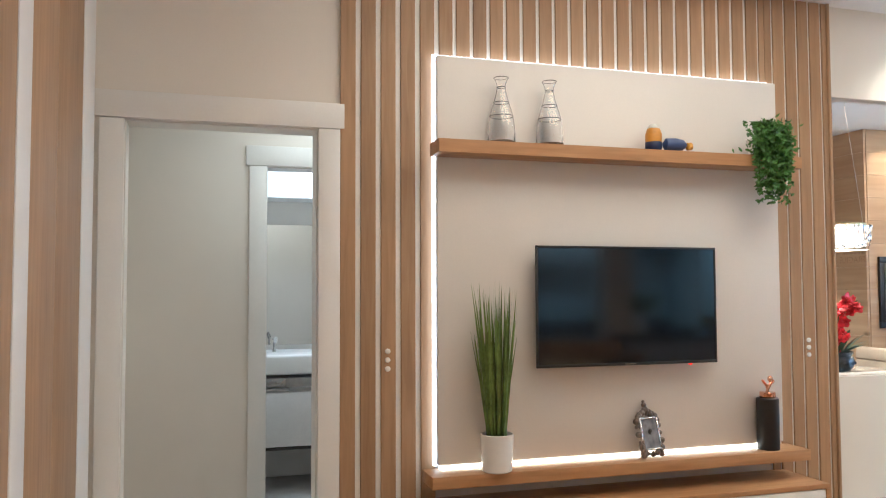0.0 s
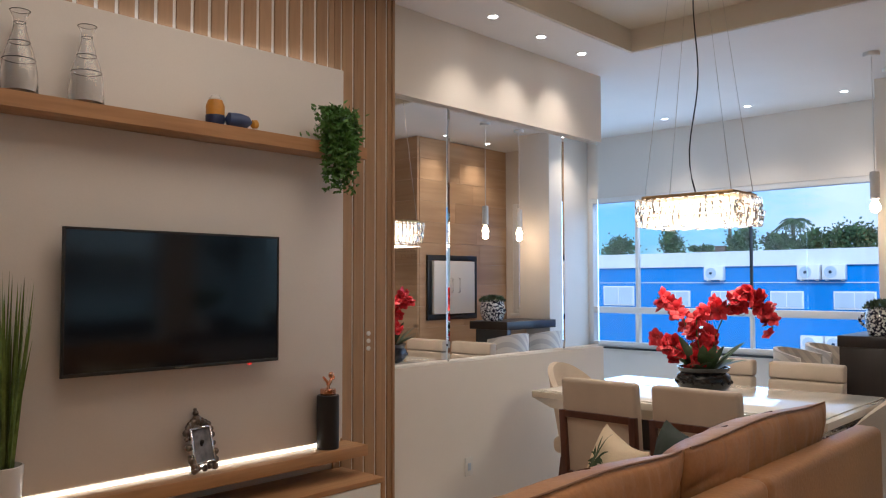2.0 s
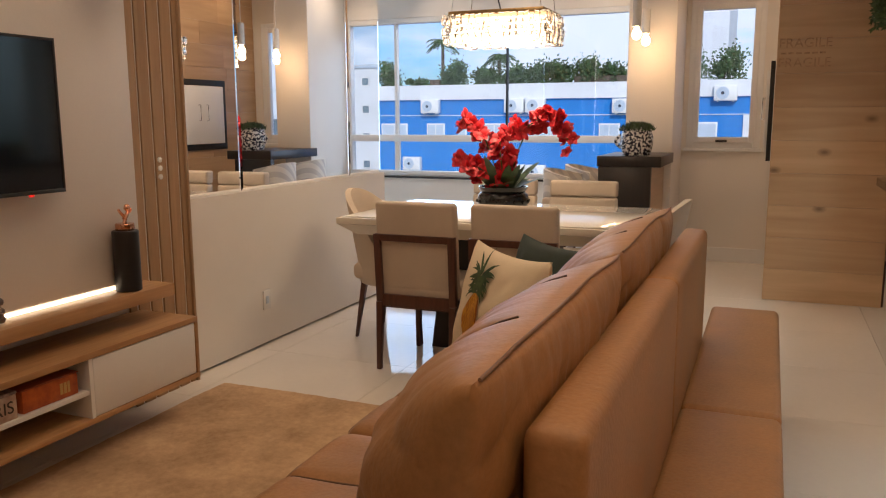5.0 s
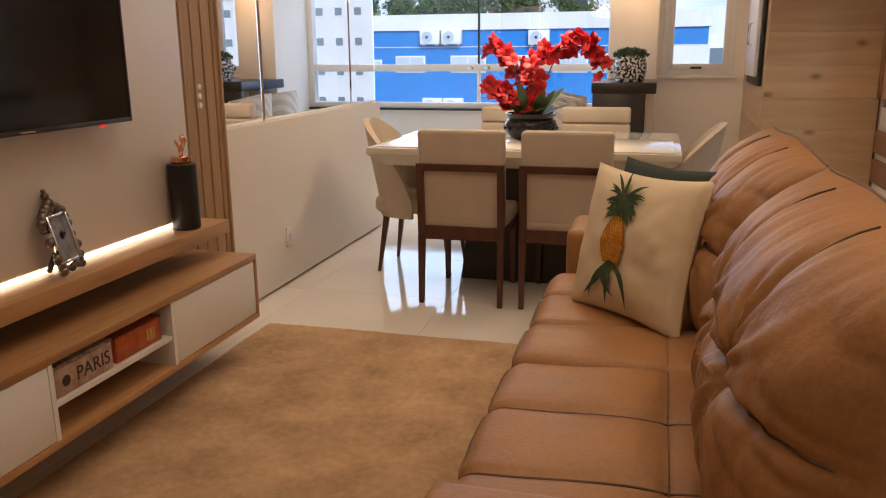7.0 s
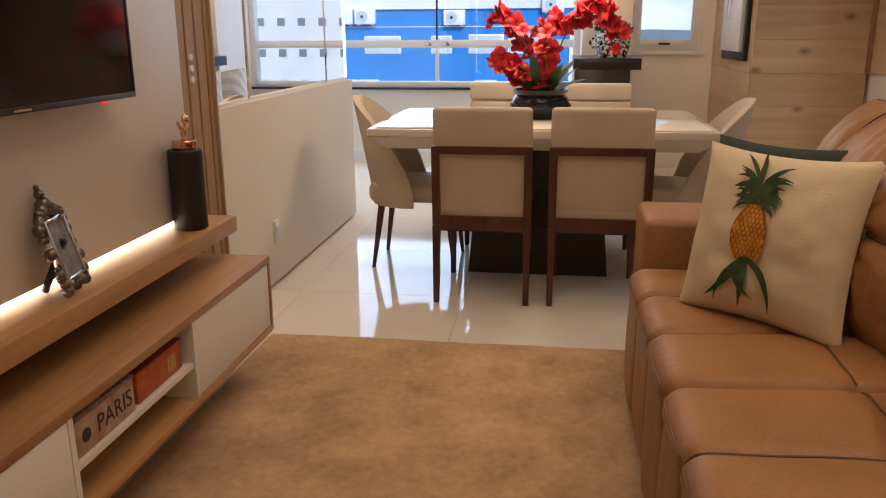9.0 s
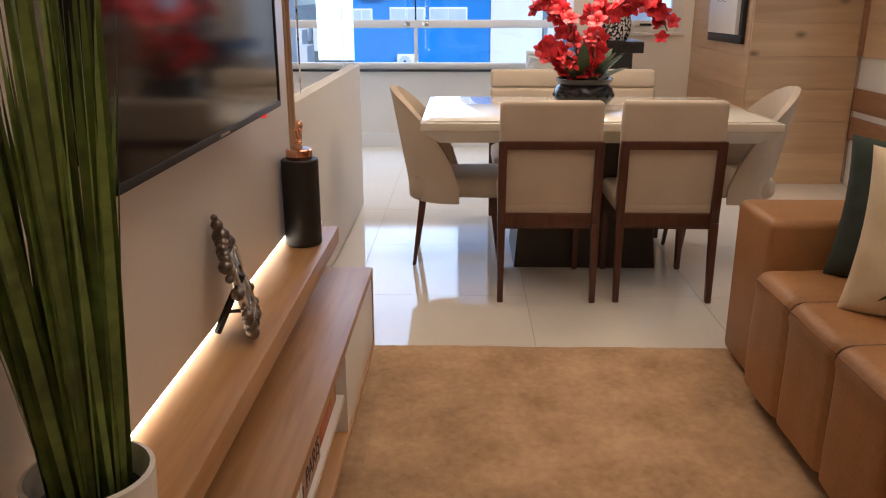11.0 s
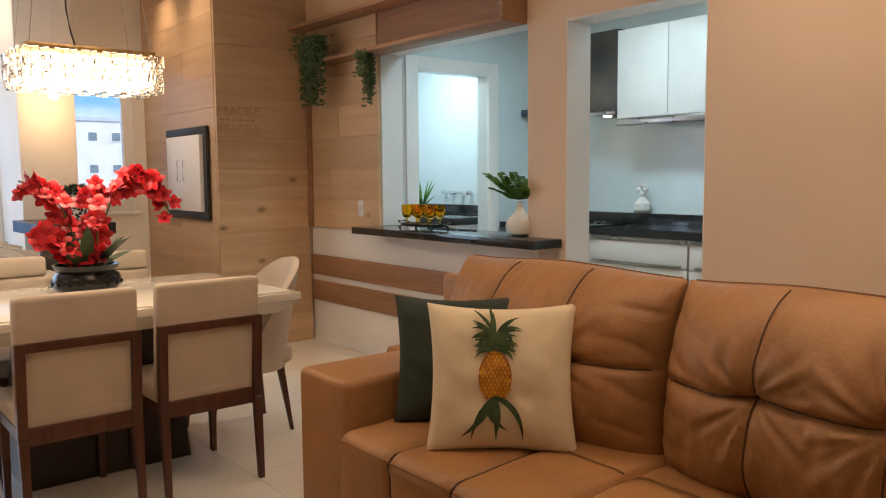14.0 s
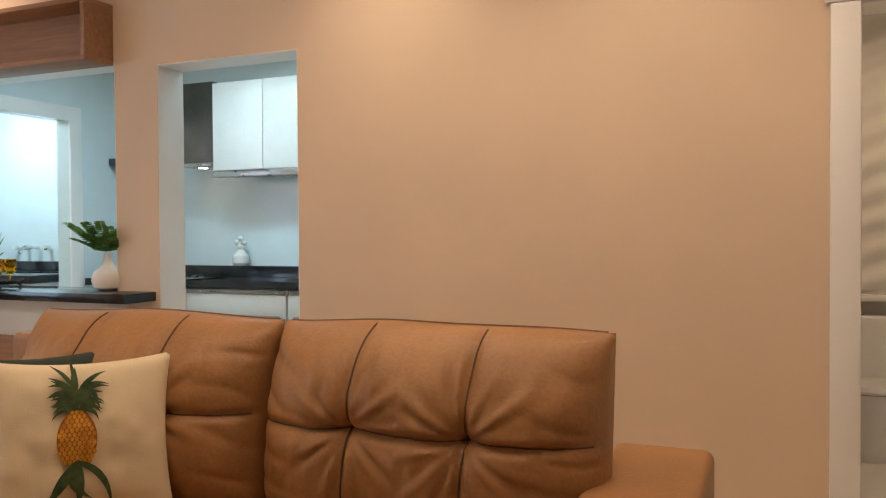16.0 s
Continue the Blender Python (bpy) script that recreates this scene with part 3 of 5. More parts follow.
console = thing("tv_console", (2.09, 3.42, 0.17), "wall-hung oak television console with white drawers", "tv console")
W = 1.01
part("top", bx(-W, -0.175, 0.258, W, 0.165, 0.283, 0.002), M_OAK_X, console)
part("bottom", bx(-W, -0.175, 0, W, 0.165, 0.022, 0.002), M_OAK_X, console)
part("side", bx(-W, -0.175, 0.022, -W + 0.02, 0.165, 0.258, 0.002), M_OAK_X, console)
part("side", bx(W - 0.02, -0.175, 0.022, W, 0.165, 0.258, 0.002), M_OAK_X, console)
part("back", bx(-W + 0.02, 0.15, 0.022, W - 0.02, 0.164, 0.258), M_WHITE, console)
part("drawer_front", bx(0.405, -0.172, 0.025, W - 0.022, -0.15, 0.255, 0.002), M_WHITE, console)
part("drawer_front", bx(-W + 0.022, -0.172, 0.025, -0.215, -0.15, 0.255, 0.002), M_WHITE, console)
part("divider", bx(0.385, -0.172, 0.022, 0.403, 0.15, 0.258), M_WHITE, console)
part("divider", bx(-0.213, -0.172, 0.022, -0.195, 0.15, 0.258), M_WHITE, console)
part("niche_shelf", bx(-0.195, -0.165, 0.118, 0.385, 0.15, 0.134), M_WHITE, console)

tv = thing("television", (2.085, 3.485, 1.055), "thin black flat television mounted on the wall panel", "television")
part("housing", bx(-0.45, -0.072, 0.03, 0.45, -0.002, 0.50, 0.01), M_BLACKM, tv)
part("bezel", boxes([(-0.489, -0.085, 0, 0.489, -0.070, 0.014), (-0.489, -0.085, 0.564, 0.489, -0.070, 0.574), (-0.489, -0.085, 0.014, -0.480, -0.070, 0.564), (0.480, -0.085, 0.014, 0.489, -0.070, 0.564)], bevel=0.001), M_BLACKM, tv)
part("screen", bx(-0.480, -0.082, 0.014, 0.480, -0.0735, 0.564), M_SCREEN, tv)
part("maker_mark", bx(-0.03, -0.0865, 0.004, 0.03, -0.085, 0.009), M_CHROME, tv)
part("standby_lamp", bx(0.33, -0.083, -0.008, 0.345, -0.073, 0.0), glow("red_standby", (1.0, 0.03, 0.02), 1.0), tv, "small red standby light")


# ---- sofa ----
def wrinkle(x, y, z, s, a):
    return a * noise.noise(Vector((x * s, y * s, z * s)))


def seat_pad(w, seams):
    """A leather seat whose sheet runs up the front and back over the top, with sewn channels."""
    h, d, r = 0.43, 0.86, 0.05
    total = h - 0.05 + d

    def fn(u, v):
        x, s = u * w, v * total
        groove = min(abs(x - q) for q in seams + [0.0, w])
        depth = 0.016 * math.exp(-(groove / 0.012) ** 2) + 0.005 * math.exp(-(groove / 0.05) ** 2)
        cross = abs(s - (h - 0.05 + 0.42))
        depth += 0.005 * math.exp(-(cross / 0.010) ** 2) + 0.005 * math.exp(-(cross / 0.05) ** 2)
        edge = 0.02 * math.exp(-min(x, w - x) / 0.015)
        fold = wrinkle(x, s, 0.3, 5, 0.007) + wrinkle(x * 1.0, s * 0.4, 1.7, 14, 0.003)
        k = h - 0.05
        a = (s - (k - r)) / (2 * r)
        if a < 0:
            p, n = Vector((x, 0, 0.05 + s)), Vector((0, 1, 0))
        elif a < 1:
            t = a * math.pi / 2
            p, n = Vector((x, -r + r * math.cos(t), h - r + r * math.sin(t))), Vector((0, math.cos(t), math.sin(t)))
        else:
            p, n = Vector((x, -(s - k), h)), Vector((0, 0, 1))
        puff = 0.03 * math.sin(math.pi * min(1, max(0, (s - k + 0.05) / d))) ** 0.5 if s > k - 0.05 else 0.0
        return p + n * (puff - depth - edge + fold)

    bm = sheet(72, 90, fn)
    bx(0.012, -0.84, 0.05, w - 0.012, -0.035, 0.385, 0.0, bm)
    return fn, bm


sofa = thing("sofa", (2.19, 1.97, 0), "tan leather two-seater sofa with tall tufted back cushions", "sofa")
for x0, w in ((-0.945, 0.93), (-0.012, 0.92)):
    skin, bm = seat_pad(w, [w * 0.34, w * 0.67])
    o = part("seat", bm, M_LEATHER, sofa, angle=60)
    o.location = (x0, 0.01, 0.02)
    for q in (0.34, 0.67):
        part("seam", tube([skin(q, k / 60) + Vector((0, 0.005, 0.006)) for k in range(61)], 0.003, 5), M_SEAMSHADE, o)
    cross = (0.38 + 0.42) / (0.38 + 0.86)
    part("seam", tube([skin(0.02 + 0.96 * k / 40, cross) + Vector((0, 0.0, 0.006)) for k in range(41)], 0.002, 5), M_STITCH, o)
    front = (0.38 - 0.01) / (0.38 + 0.86)
    part("seam", tube([skin(0.02 + 0.96 * k / 60, front) + Vector((0, 0.002, 0.002)) for k in range(61)], 0.0018, 5), M_STITCH, o)


def arm(x0, x1):
    bm = bx(x0, -0.86, 0.03, x1, -0.035, 0.62, 0.03, seg=4)
    return bm


part("arm", arm(0.915, 1.245), M_LEATHER, sofa)
part("arm", bx(-1.245, -1.07, 0.03, -0.955, -0.035, 0.635, 0.03, seg=4), M_LEATHER, sofa)
part("base", bx(-0.99, -0.865, 0.02, 1.2, -0.10, 0.30, 0.01), M_LEATHER, sofa)
for a, b in ((-0.89, 0.257), (0.261, 1.29)):
    part("back_panel", bx(a, -0.87, 0.30, b, -0.775, 0.908, 0.026, seg=4), M_LEATHER, sofa)


def back_cushion(w, h, t, phase):
    cols = [w / 3, 2 * w / 3]
    row = h * 0.55

    def shape(u, v, side):
        x, z = u * w, v * h
        rim = (max(0.0, 1 - abs(2 * u - 1) ** 4) * max(0.0, 1 - abs(2 * v - 1) ** 5)) ** 0.5
        g = min(abs(x - c) for c in cols)
        q = abs(z - row)
        tuft = min(math.hypot(x - c, z - row) for c in cols)
        dent = 0.022 * math.exp(-(g / 0.014) ** 2) + 0.010 * math.exp(-(g / 0.06) ** 2)
        dent += 0.024 * math.exp(-(q / 0.014) ** 2) + 0.012 * math.exp(-(q / 0.06) ** 2) + 0.024 * math.exp(-(tuft / 0.05) ** 2)
        best = min(cols, key=lambda c: abs(x - c))
        ang = math.atan2(z - row, x - best)
        rays = (0.0055 * math.sin(ang * 13 + phase + 3 * noise.noise(Vector((x * 6, z * 6, phase)))) + 0.003 * math.sin(ang * 23 + 2 * phase)) * math.exp(-((tuft - 0.10) / 0.10) ** 2)
        fold = rays + wrinkle(x, z, phase, 6, 0.016) + wrinkle(x * 2.2, z * 0.8, phase + 3, 9, 0.008)
        wave = x * 44 + 6 * noise.noise(Vector((x * 4, z * 1.6, phase)))
        pleat = (1 - abs(math.sin(wave))) ** 2.2 * (0.5 + noise.noise(Vector((x * 7, 4.1, phase))))
        fold -= 0.020 * pleat * math.exp(-((1 - v) / 0.17) ** 2)
        ends = min(u, 1 - u)
        tuck = (1 - abs(math.sin(z * 30 + 4 * noise.noise(Vector((x * 3, z * 3, phase + 5)))))) ** 2.0
        fold -= 0.020 * tuck * math.exp(-(ends / 0.13) ** 2)
        fold += wrinkle(x * 3.2, z * 1.1, phase + 7, 11, 0.005)
        lean = 0.10 * (1 - v)
        if side > 0:
            y = t * rim * (0.75 + 0.35 * math.sin(math.pi * v)) - (dent - fold) * rim
        else:
            y = -0.05 * rim - (0.75 * fold) * rim
        drop = 0.006 * math.cos(2 * math.pi * (u - 0.5)) + 0.008 * noise.noise(Vector((x * 3, phase, 0)))
        return Vector((x, y + lean, z + drop * v))

    return shape, shell(110, 76, lambda u, v: shape(u, v, 1), lambda u, v: shape(u, v, -1))


for x0, ph in ((-1.015, 0.4), (0.03, 2.3)):
    skin, bm = back_cushion(1.04, 0.61, 0.22, ph)
    o = part("back_cushion", bm, M_LEATHER, sofa, angle=70)
    for q in (1 / 3, 2 / 3):
        part("seam", tube([skin(q, 0.06 + 0.93 * k / 50, 1) + Vector((0, 0.003, 0.001)) for k in range(51)], 0.0024, 5), M_SEAMSHADE, o)
    part("seam", tube([skin(0.03 + 0.94 * k / 60, 0.55, 1) + Vector((0, 0.003, 0)) for k in range(61)], 0.0024, 5), M_SEAMSHADE, o)
    o.location = (x0, -0.75, 0.40)
    part("piping", tube([skin(0.02 + 0.96 * k / 70, 0.998, -1) + Vector((0, -0.001, 0.002)) for k in range(71)], 0.003, 6), M_STITCH, o)

for x0, x1 in ((2.67, 4.05), (1.36, 2.66)):
    o = thing("ottoman", ((x0 + x1) / 2, 0.95, 0), "low tan leather bench seat behind the sofa back", "ottoman", "benches behind the sofa")
    h = (x1 - x0) / 2
    part("body", bx(-h, -0.125, 0.03, h, 0.15, 0.38, 0.02, seg=3), M_LEATHER, o)
    part("cushion", bx(-h, -0.13, 0.382, h, 0.155, 0.48, 0.025, seg=4), M_LEATHER, o)


# ---- throw cushions ----
def pillow(w, t, seed, bow=0.09):
    def rim(u, v):
        a, b = 2 * u - 1, 2 * v - 1
        x = a * (1 - bow * (1 - b * b))
        z = b * (1 - bow * (1 - a * a))
        return x * w / 2, z * w / 2, max(0.0, (1 - a * a) * (1 - b * b)) ** 0.42

    def side(u, v, s):
        x, z, k = rim(u, v)
        f = wrinkle(x, z, seed, 9, 0.014) + wrinkle(x, z, seed + s, 22, 0.005)
        return Vector((x, s * t * k + f * (k + 0.05), z + w / 2))
    return shell(36, 36, lambda u, v: side(u, v, 1), lambda u, v: side(u, v, -1))


def pillow_y(x, z, w, t, seed, bow=0.09):
    """The front of the pillow over the place x, z."""
    a, b = 2 * x / w, 2 * (z - w / 2) / w
    k = max(0.0, (1 - a * a) * (1 - b * b)) ** 0.42
    f = wrinkle(x, z - w / 2, seed, 9, 0.014) + wrinkle(x, z - w / 2, seed + 1, 22, 0.005)
    return t * k + f * (k + 0.05)


green = single("throw_cushion", pillow(0.46, 0.085, 4.0), M_GREENCUSH, "dark green velvet cushion leaning in the sofa corner", "cushion")
green.matrix_world = pose(2.865, 1.62, 0.46, 13, 0, 48)
pine = thing("throw_cushion", (0, 0, 0), "ivory linen cushion printed with a pineapple", "cushion")
pine.matrix_world = pose(2.565, 1.70, 0.455, 13, 0, 46)
PW = 0.48
part("cover", pillow(PW, 0.085, 9.0), M_LINEN, pine)


def printed(points, lift=0.008):
    return [Vector((x, pillow_y(x, z, PW, 0.085, 9.0) + lift, z)) for x, z in points]


FXO = 0.018
fruit = bmesh.new()
prev = None
for i in range(13):
    zz = 0.178 + 0.148 * i / 12
    half = 0.051 * max(0.12, 1 - ((zz - 0.245) / 0.080) ** 2) ** 0.5
    row = [fruit.verts.new(p) for p in printed([(FXO + half * (2 * q / 8 - 1), zz) for q in range(9)], 0.0065)]
    if prev:
        for q in range(8):
            fruit.faces.new((prev[q], row[q], row[q + 1], prev[q + 1]))
    prev = row
tagged(part("pineapple", fruit, mat("pineapple_shade", (0.40, 0.13, 0.012), 0.85, scale=60, second=(0.26, 0.08, 0.01)), pine, "printed golden pineapple"), kind="stuff")
eyes = bmesh.new()
for i in range(12):
    for j in range(10):
        zz = 0.186 + i * 0.0122
        half = 0.049 * math.sqrt(max(0.05, 1 - ((zz - 0.245) / 0.078) ** 2))
        xx = (j - 4.5 + (0.5 if i % 2 else 0)) * 0.0125
        if abs(xx) > half:
            continue
        r = random.uniform(0.85, 1.1)
        ring = [eyes.verts.new(p) for p in printed([(FXO + xx + 0.0056 * r * math.cos(a), zz + 0.0070 * r * math.sin(a)) for a in (0.0, 0.9, 1.57, 2.24, 3.14, 4.2, 4.71, 5.2)], 0.0085)]
        eyes.faces.new(ring[::-1])
tagged(part("scale_print", eyes, M_PINE, pine), kind="stuff")
crown = bmesh.new()


def printed_leaf(bm, x0, z0, ang, length, wide, curl):
    prev = None
    for k in range(8):
        f = k / 7
        a = ang + curl * f
        x, z = x0 + length * f * math.cos(a), z0 + length * f * math.sin(a)
        w = wide * math.sin(math.pi * (0.2 + 0.8 * f)) + 0.0006
        l, r = printed([(x - w * math.sin(a), z + w * math.cos(a)), (x + w * math.sin(a), z - w * math.cos(a))], 0.0095)
        l, r = bm.verts.new(l), bm.verts.new(r)
        if prev:
            bm.faces.new((prev[0], l, r, prev[1]))
        prev = (l, r)


for row in range(6):
    for k in range(7):
        f = k / 6
        ang = radians(18 + 144 * f + random.uniform(-7, 7))
        ln = (0.050 + 0.009 * row * math.sin(math.pi * f)) * random.uniform(0.85, 1.1)
        printed_leaf(crown, FXO + 0.016 * math.cos(ang), 0.325 + 0.011 * row, ang, ln, 0.0052, -0.9 * math.cos(ang))
for ang, ln, cu, wd in ((196, 0.155, 0.72, 0.009), (250, 0.12, 0.35, 0.007), (266, 0.13, 0.05, 0.008), (300, 0.11, -0.9, 0.008), (330, 0.10, -1.3, 0.008), (296, 0.16, 0.25, 0.009), (320, 0.15, -0.35, 0.008)):
    printed_leaf(crown, FXO, 0.184, radians(ang), ln, wd, cu)
part("leaves", crown, M_PINELEAF, pine, "printed green leaves")

# ---- rug ----
def rug_fn(u, v):
    x, y = 0.55 + 2.9 * u, 1.80 + 1.59 * v
    return Vector((x, y + 0.006 * noise.noise(Vector((x * 4, 0, 3))), 0.012 + wrinkle(x, y, 0, 3, 0.003) + wrinkle(x, y, 0, 26, 0.0025)))


bm = sheet(120, 70, rug_fn)
bx(0.555, 1.805, 0.0005, 3.445, 3.385, 0.008, 0, bm)
single("rug", bm, M_RUG, "thick light brown shaggy rug in front of the console", "rug")


# ---- dining table and chairs ----
table = thing("dining_table", (4.715, 2.32, 0), "cream lacquered dining table on a dark pedestal", "dining table")
bm = bmesh.new()
bx(-0.535, -0.82, 0.745, 0.535, 0.82, 0.78, 0.002, bm)
part("tabletop", bm, M_TABLE, table)
bm = bx(-0.533, -0.818, 0.68, 0.533, 0.818, 0.744)
for v in bm.verts:
    if v.co.z < 0.7:
        v.co.x *= 0.86
        v.co.y *= 0.90
part("apron", bm, M_TABLE, table)
o = part("glass_top", bx(-0.50, -0.785, 0.7805, 0.50, 0.785, 0.786, 0.001), mat("white_glass", (0.78, 0.74, 0.66), 0.03, var=0.01, bump=0.0), table, "inset glossy glass")
bm = bx(-0.245, -0.36, 0.0, 0.245, 0.36, 0.679)
for v in bm.verts:
    if v.co.z > 0.3:
        v.co.x *= 0.72
        v.co.y *= 0.84
part("pedestal", bm, M_ESPRESSO, table, "dark tapering wooden pedestal")


def leg_bm(x, y, top, w0, w1, dx=0.0, dy=0.0):
    bm = bx(-0.5, -0.5, 0, 0.5, 0.5, top)
    for v in bm.verts:
        w = w1 if v.co.z > top / 2 else w0
        f = 0 if v.co.z > top / 2 else 1
        v.co.x = x + v.co.x * w + dx * f
        v.co.y = y + v.co.y * w + dy * f
    bmesh.ops.bevel(bm, geom=list(bm.edges), offset=0.003, segments=1, affect="EDGES")
    return bm


def framed_chair(channels):
    """Square upholstered chair; it faces +x and its back is at -x."""
    ch = thing("dining_chair", (0, 0, 0), "", "dining chair", "chairs round the dining table")
    part("seat", bx(-0.02, -0.215, 0.385, 0.46, 0.215, 0.475, 0.028, seg=4), M_CREAM, ch)
    for k in range(4 if channels else 1):
        z0 = 0.50 + 0.105 * k
        bm = bx(-0.045, -0.222, z0, 0.038, 0.222, z0 + 0.104, 0.018, seg=3) if channels else bx(-0.038, -0.222, 0.405, 0.035, 0.222, 0.905, 0.022, seg=4)
        for v in bm.verts:
            v.co.x -= 0.10 * max(0, v.co.z - 0.46) - 0.02
        part("back_channel" if channels else "backrest", bm, M_CREAM, ch)
    bm = boxes([(-0.052, -0.226, 0.37, -0.012, -0.19, 0.735), (-0.052, 0.19, 0.37, -0.012, 0.226, 0.735), (-0.052, -0.19, 0.70, -0.012, 0.19, 0.735), (-0.052, -0.19, 0.35, -0.012, 0.19, 0.412)], bevel=0.003)
    for v in bm.verts:
        v.co.x -= 0.10 * max(0, v.co.z - 0.46) - 0.01
    part("back_frame", bm, M_DARKWOOD, ch, "dark walnut frame")
    part("seat_rail", boxes([(-0.02, -0.205, 0.34, 0.45, -0.18, 0.385), (-0.02, 0.18, 0.34, 0.45, 0.205, 0.385), (0.425, -0.18, 0.34, 0.45, 0.18, 0.385), (-0.03, -0.20, 0.34, -0.005, 0.20, 0.385)]), M_DARKWOOD, ch)
    for x, y, dx in ((-0.03, -0.208, -0.02), (-0.03, 0.208, -0.02), (0.43, -0.19, 0.0), (0.43, 0.19, 0.0)):
        part("leg", leg_bm(x, y, 0.37, 0.026, 0.036, dx), M_DARKWOOD, ch)
    return ch


def shell_chair():
    """Curved one-piece upholstered chair on four tapered legs; it faces +x."""
    ch = thing("dining_chair", (0, 0, 0), "cream curved-back dining chair with tapered dark legs", "dining chair", "chairs round the dining table")

    def surf(u, v, s):
        a = (u - 0.5) * 2
        rise = 0.50 * (math.cos(a * math.pi / 2) ** 0.55)
        ang = a * radians(98)
        top = 0.40 + max(0.02, rise)
        z = 0.34 + v * (top - 0.34)
        flare = 0.03 * (z - 0.34) / 0.5
        r = 0.225 + flare + s * 0.018
        lean = -0.13 * max(0, z - 0.42)
        return Vector((-math.cos(ang) * r * 0.95 + 0.20 + lean, math.sin(ang) * r, z + (s * 0.0)))
    bm = shell(30, 12, lambda u, v: surf(u, v, 1), lambda u, v: surf(u, v, -1))
    # close the rim between both skins
    edges = [e for e in bm.edges if e.is_boundary]
    bmesh.ops.bridge_loops(bm, edges=edges)
    bmesh.ops.recalc_face_normals(bm, faces=bm.faces)
    part("backrest", bm, M_CREAM, ch, angle=60)
    bm = bx(-0.02, -0.225, 0.36, 0.47, 0.225, 0.465, 0.04, seg=4)
    for v in bm.verts:
        if v.co.x < 0.1:
            v.co.y *= 0.86
    part("seat", bm, M_CREAM, ch)
    for x, y, dx, dy in ((0.05, -0.15, -0.05, -0.03), (0.05, 0.15, -0.05, 0.03), (0.40, -0.17, 0.04, -0.02), (0.40, 0.17, 0.04, 0.02)):
        part("leg", leg_bm(x, y, 0.37, 0.018, 0.036, dx, dy), M_DARKWOOD, ch)
    return ch


ca = framed_chair(False)
tagged(ca, "cream upholstered chair with a dark walnut back frame")
ca.matrix_world = pose(4.02, 2.565, 0, 0, 0, 0)
copy_thing(ca, pose(4.03, 2.04, 0, 0, 0, 0))
cb = framed_chair(True)
tagged(cb, "cream chair with horizontal channel stitching on its back")
cb.matrix_world = pose(5.46, 2.56, 0, 0, 0, 180)
copy_thing(cb, pose(5.46, 2.02, 0, 0, 0, 180))
cs = shell_chair()
cs.matrix_world = pose(4.675, 3.195, 0, 0, 0, -90)
copy_thing(cs, pose(4.675, 1.39, 0, 0, 0, 87))


# ---- ceiling lights ----
# Fittings are made for the unseen, added spots too.
for sx, sy in SPOTS:
    o = thing("downlight", (sx, sy, CEIL), "small round recessed warm ceiling downlight", "downlight", "ceiling downlights")
    part("ring", lathe([(0.027, -0.003), (0.034, -0.006), (0.042, -0.001), (0.042, 0.0)], 20, close=False), M_TRIM, o)
    part("lens", cyl(0.027, 0.027, -0.004, -0.001, seg=20), M_DOWN, o)

chand = thing("chandelier", (4.657, 2.314, 1.72), "rectangular crystal chandelier on thin steel wires", "chandelier")
CX, CY = 0.185, 0.295
part("top_plate", bx(-CX + 0.025, -CY + 0.025, 0.163, CX - 0.025, CY - 0.025, 0.188, 0.002), M_GOLD, chand)
part("canopy", bx(-0.12, -0.12, 1.445, 0.12, 0.12, 1.469, 0.004), M_CHROME, chand)
drop_mesh = None
spots = []
for k in range(15):
    y = -CY + 0.02 + k * (2 * CY - 0.04) / 14
    spots += [(-CX, y, 0), (CX, y, 0)]
for k in range(9):
    x = -CX + 0.0225 + k * (2 * CX - 0.045) / 8
    spots += [(x, -CY, 90), (x, CY, 90)]
for row in range(4):
    for x, y, rz in spots:
        if drop_mesh is None:
            o = part("crystal", bx(-0.007, -0.019, 0, 0.007, 0.019, 0.056, 0.005, seg=1), M_CRYSTAL, chand, angle=5)
            drop_mesh = o.data
        else:
            o = new("crystal", drop_mesh)
            o.parent = chand
        o.matrix_local = pose(x * (1 - 0.04 * (row % 2)), y * (1 - 0.025 * (row % 2)), 0.112 - 0.034 * row, random.uniform(-18, 18), random.uniform(-8, 8), rz + random.uniform(-25, 25))
for bx_, by_ in [(i, j) for i in range(4) for j in range(7)]:
    o = new("crystal", drop_mesh)
    o.parent = chand
    o.matrix_local = pose(-0.135 + 0.09 * bx_, -0.255 + 0.085 * by_, 0.02, 90, random.uniform(-10, 10), random.uniform(-20, 20))
# Added glowing box that makes the crystals look lit from inside.
part("diffuser", bx(-CX + 0.04, -CY + 0.04, 0.03, CX - 0.04, CY - 0.04, 0.15, 0.01), glow("crystal_glow", (1.0, 0.80, 0.55), 4.5), chand, "glowing core added behind the crystals")
for ly in (-0.2, 0.0, 0.2):
    for lx in (-0.08, 0.08):
        o = part("bulb", lathe([(0.004, 0.0), (0.016, 0.012), (0.018, 0.03), (0.012, 0.055), (0.008, 0.075)], 12), M_CHLIGHT, chand)
        o.location = (lx, ly, 0.05)
for sx in (-1, 1):
    for sy in (-1, 1):
        part("wire", tube([(sx * CX * 0.8, sy * CY * 0.86, 0.186), (sx * 0.10, sy * 0.10, 1.447)], 0.0016, 5), M_CHROME, chand)
part("cable", tube([(0.02, 0.02 + 0.05 * math.sin(k * 0.55) * (1 - k / 14), 0.186 + 1.26 * k / 14) for k in range(15)], 0.004, 6), M_BLACKM, chand)
lamp("AREA", (4.657, 2.314, 1.71), (4.657, 2.314, 0), 9, (1.0, 0.76, 0.48), 0.6, 0.3)

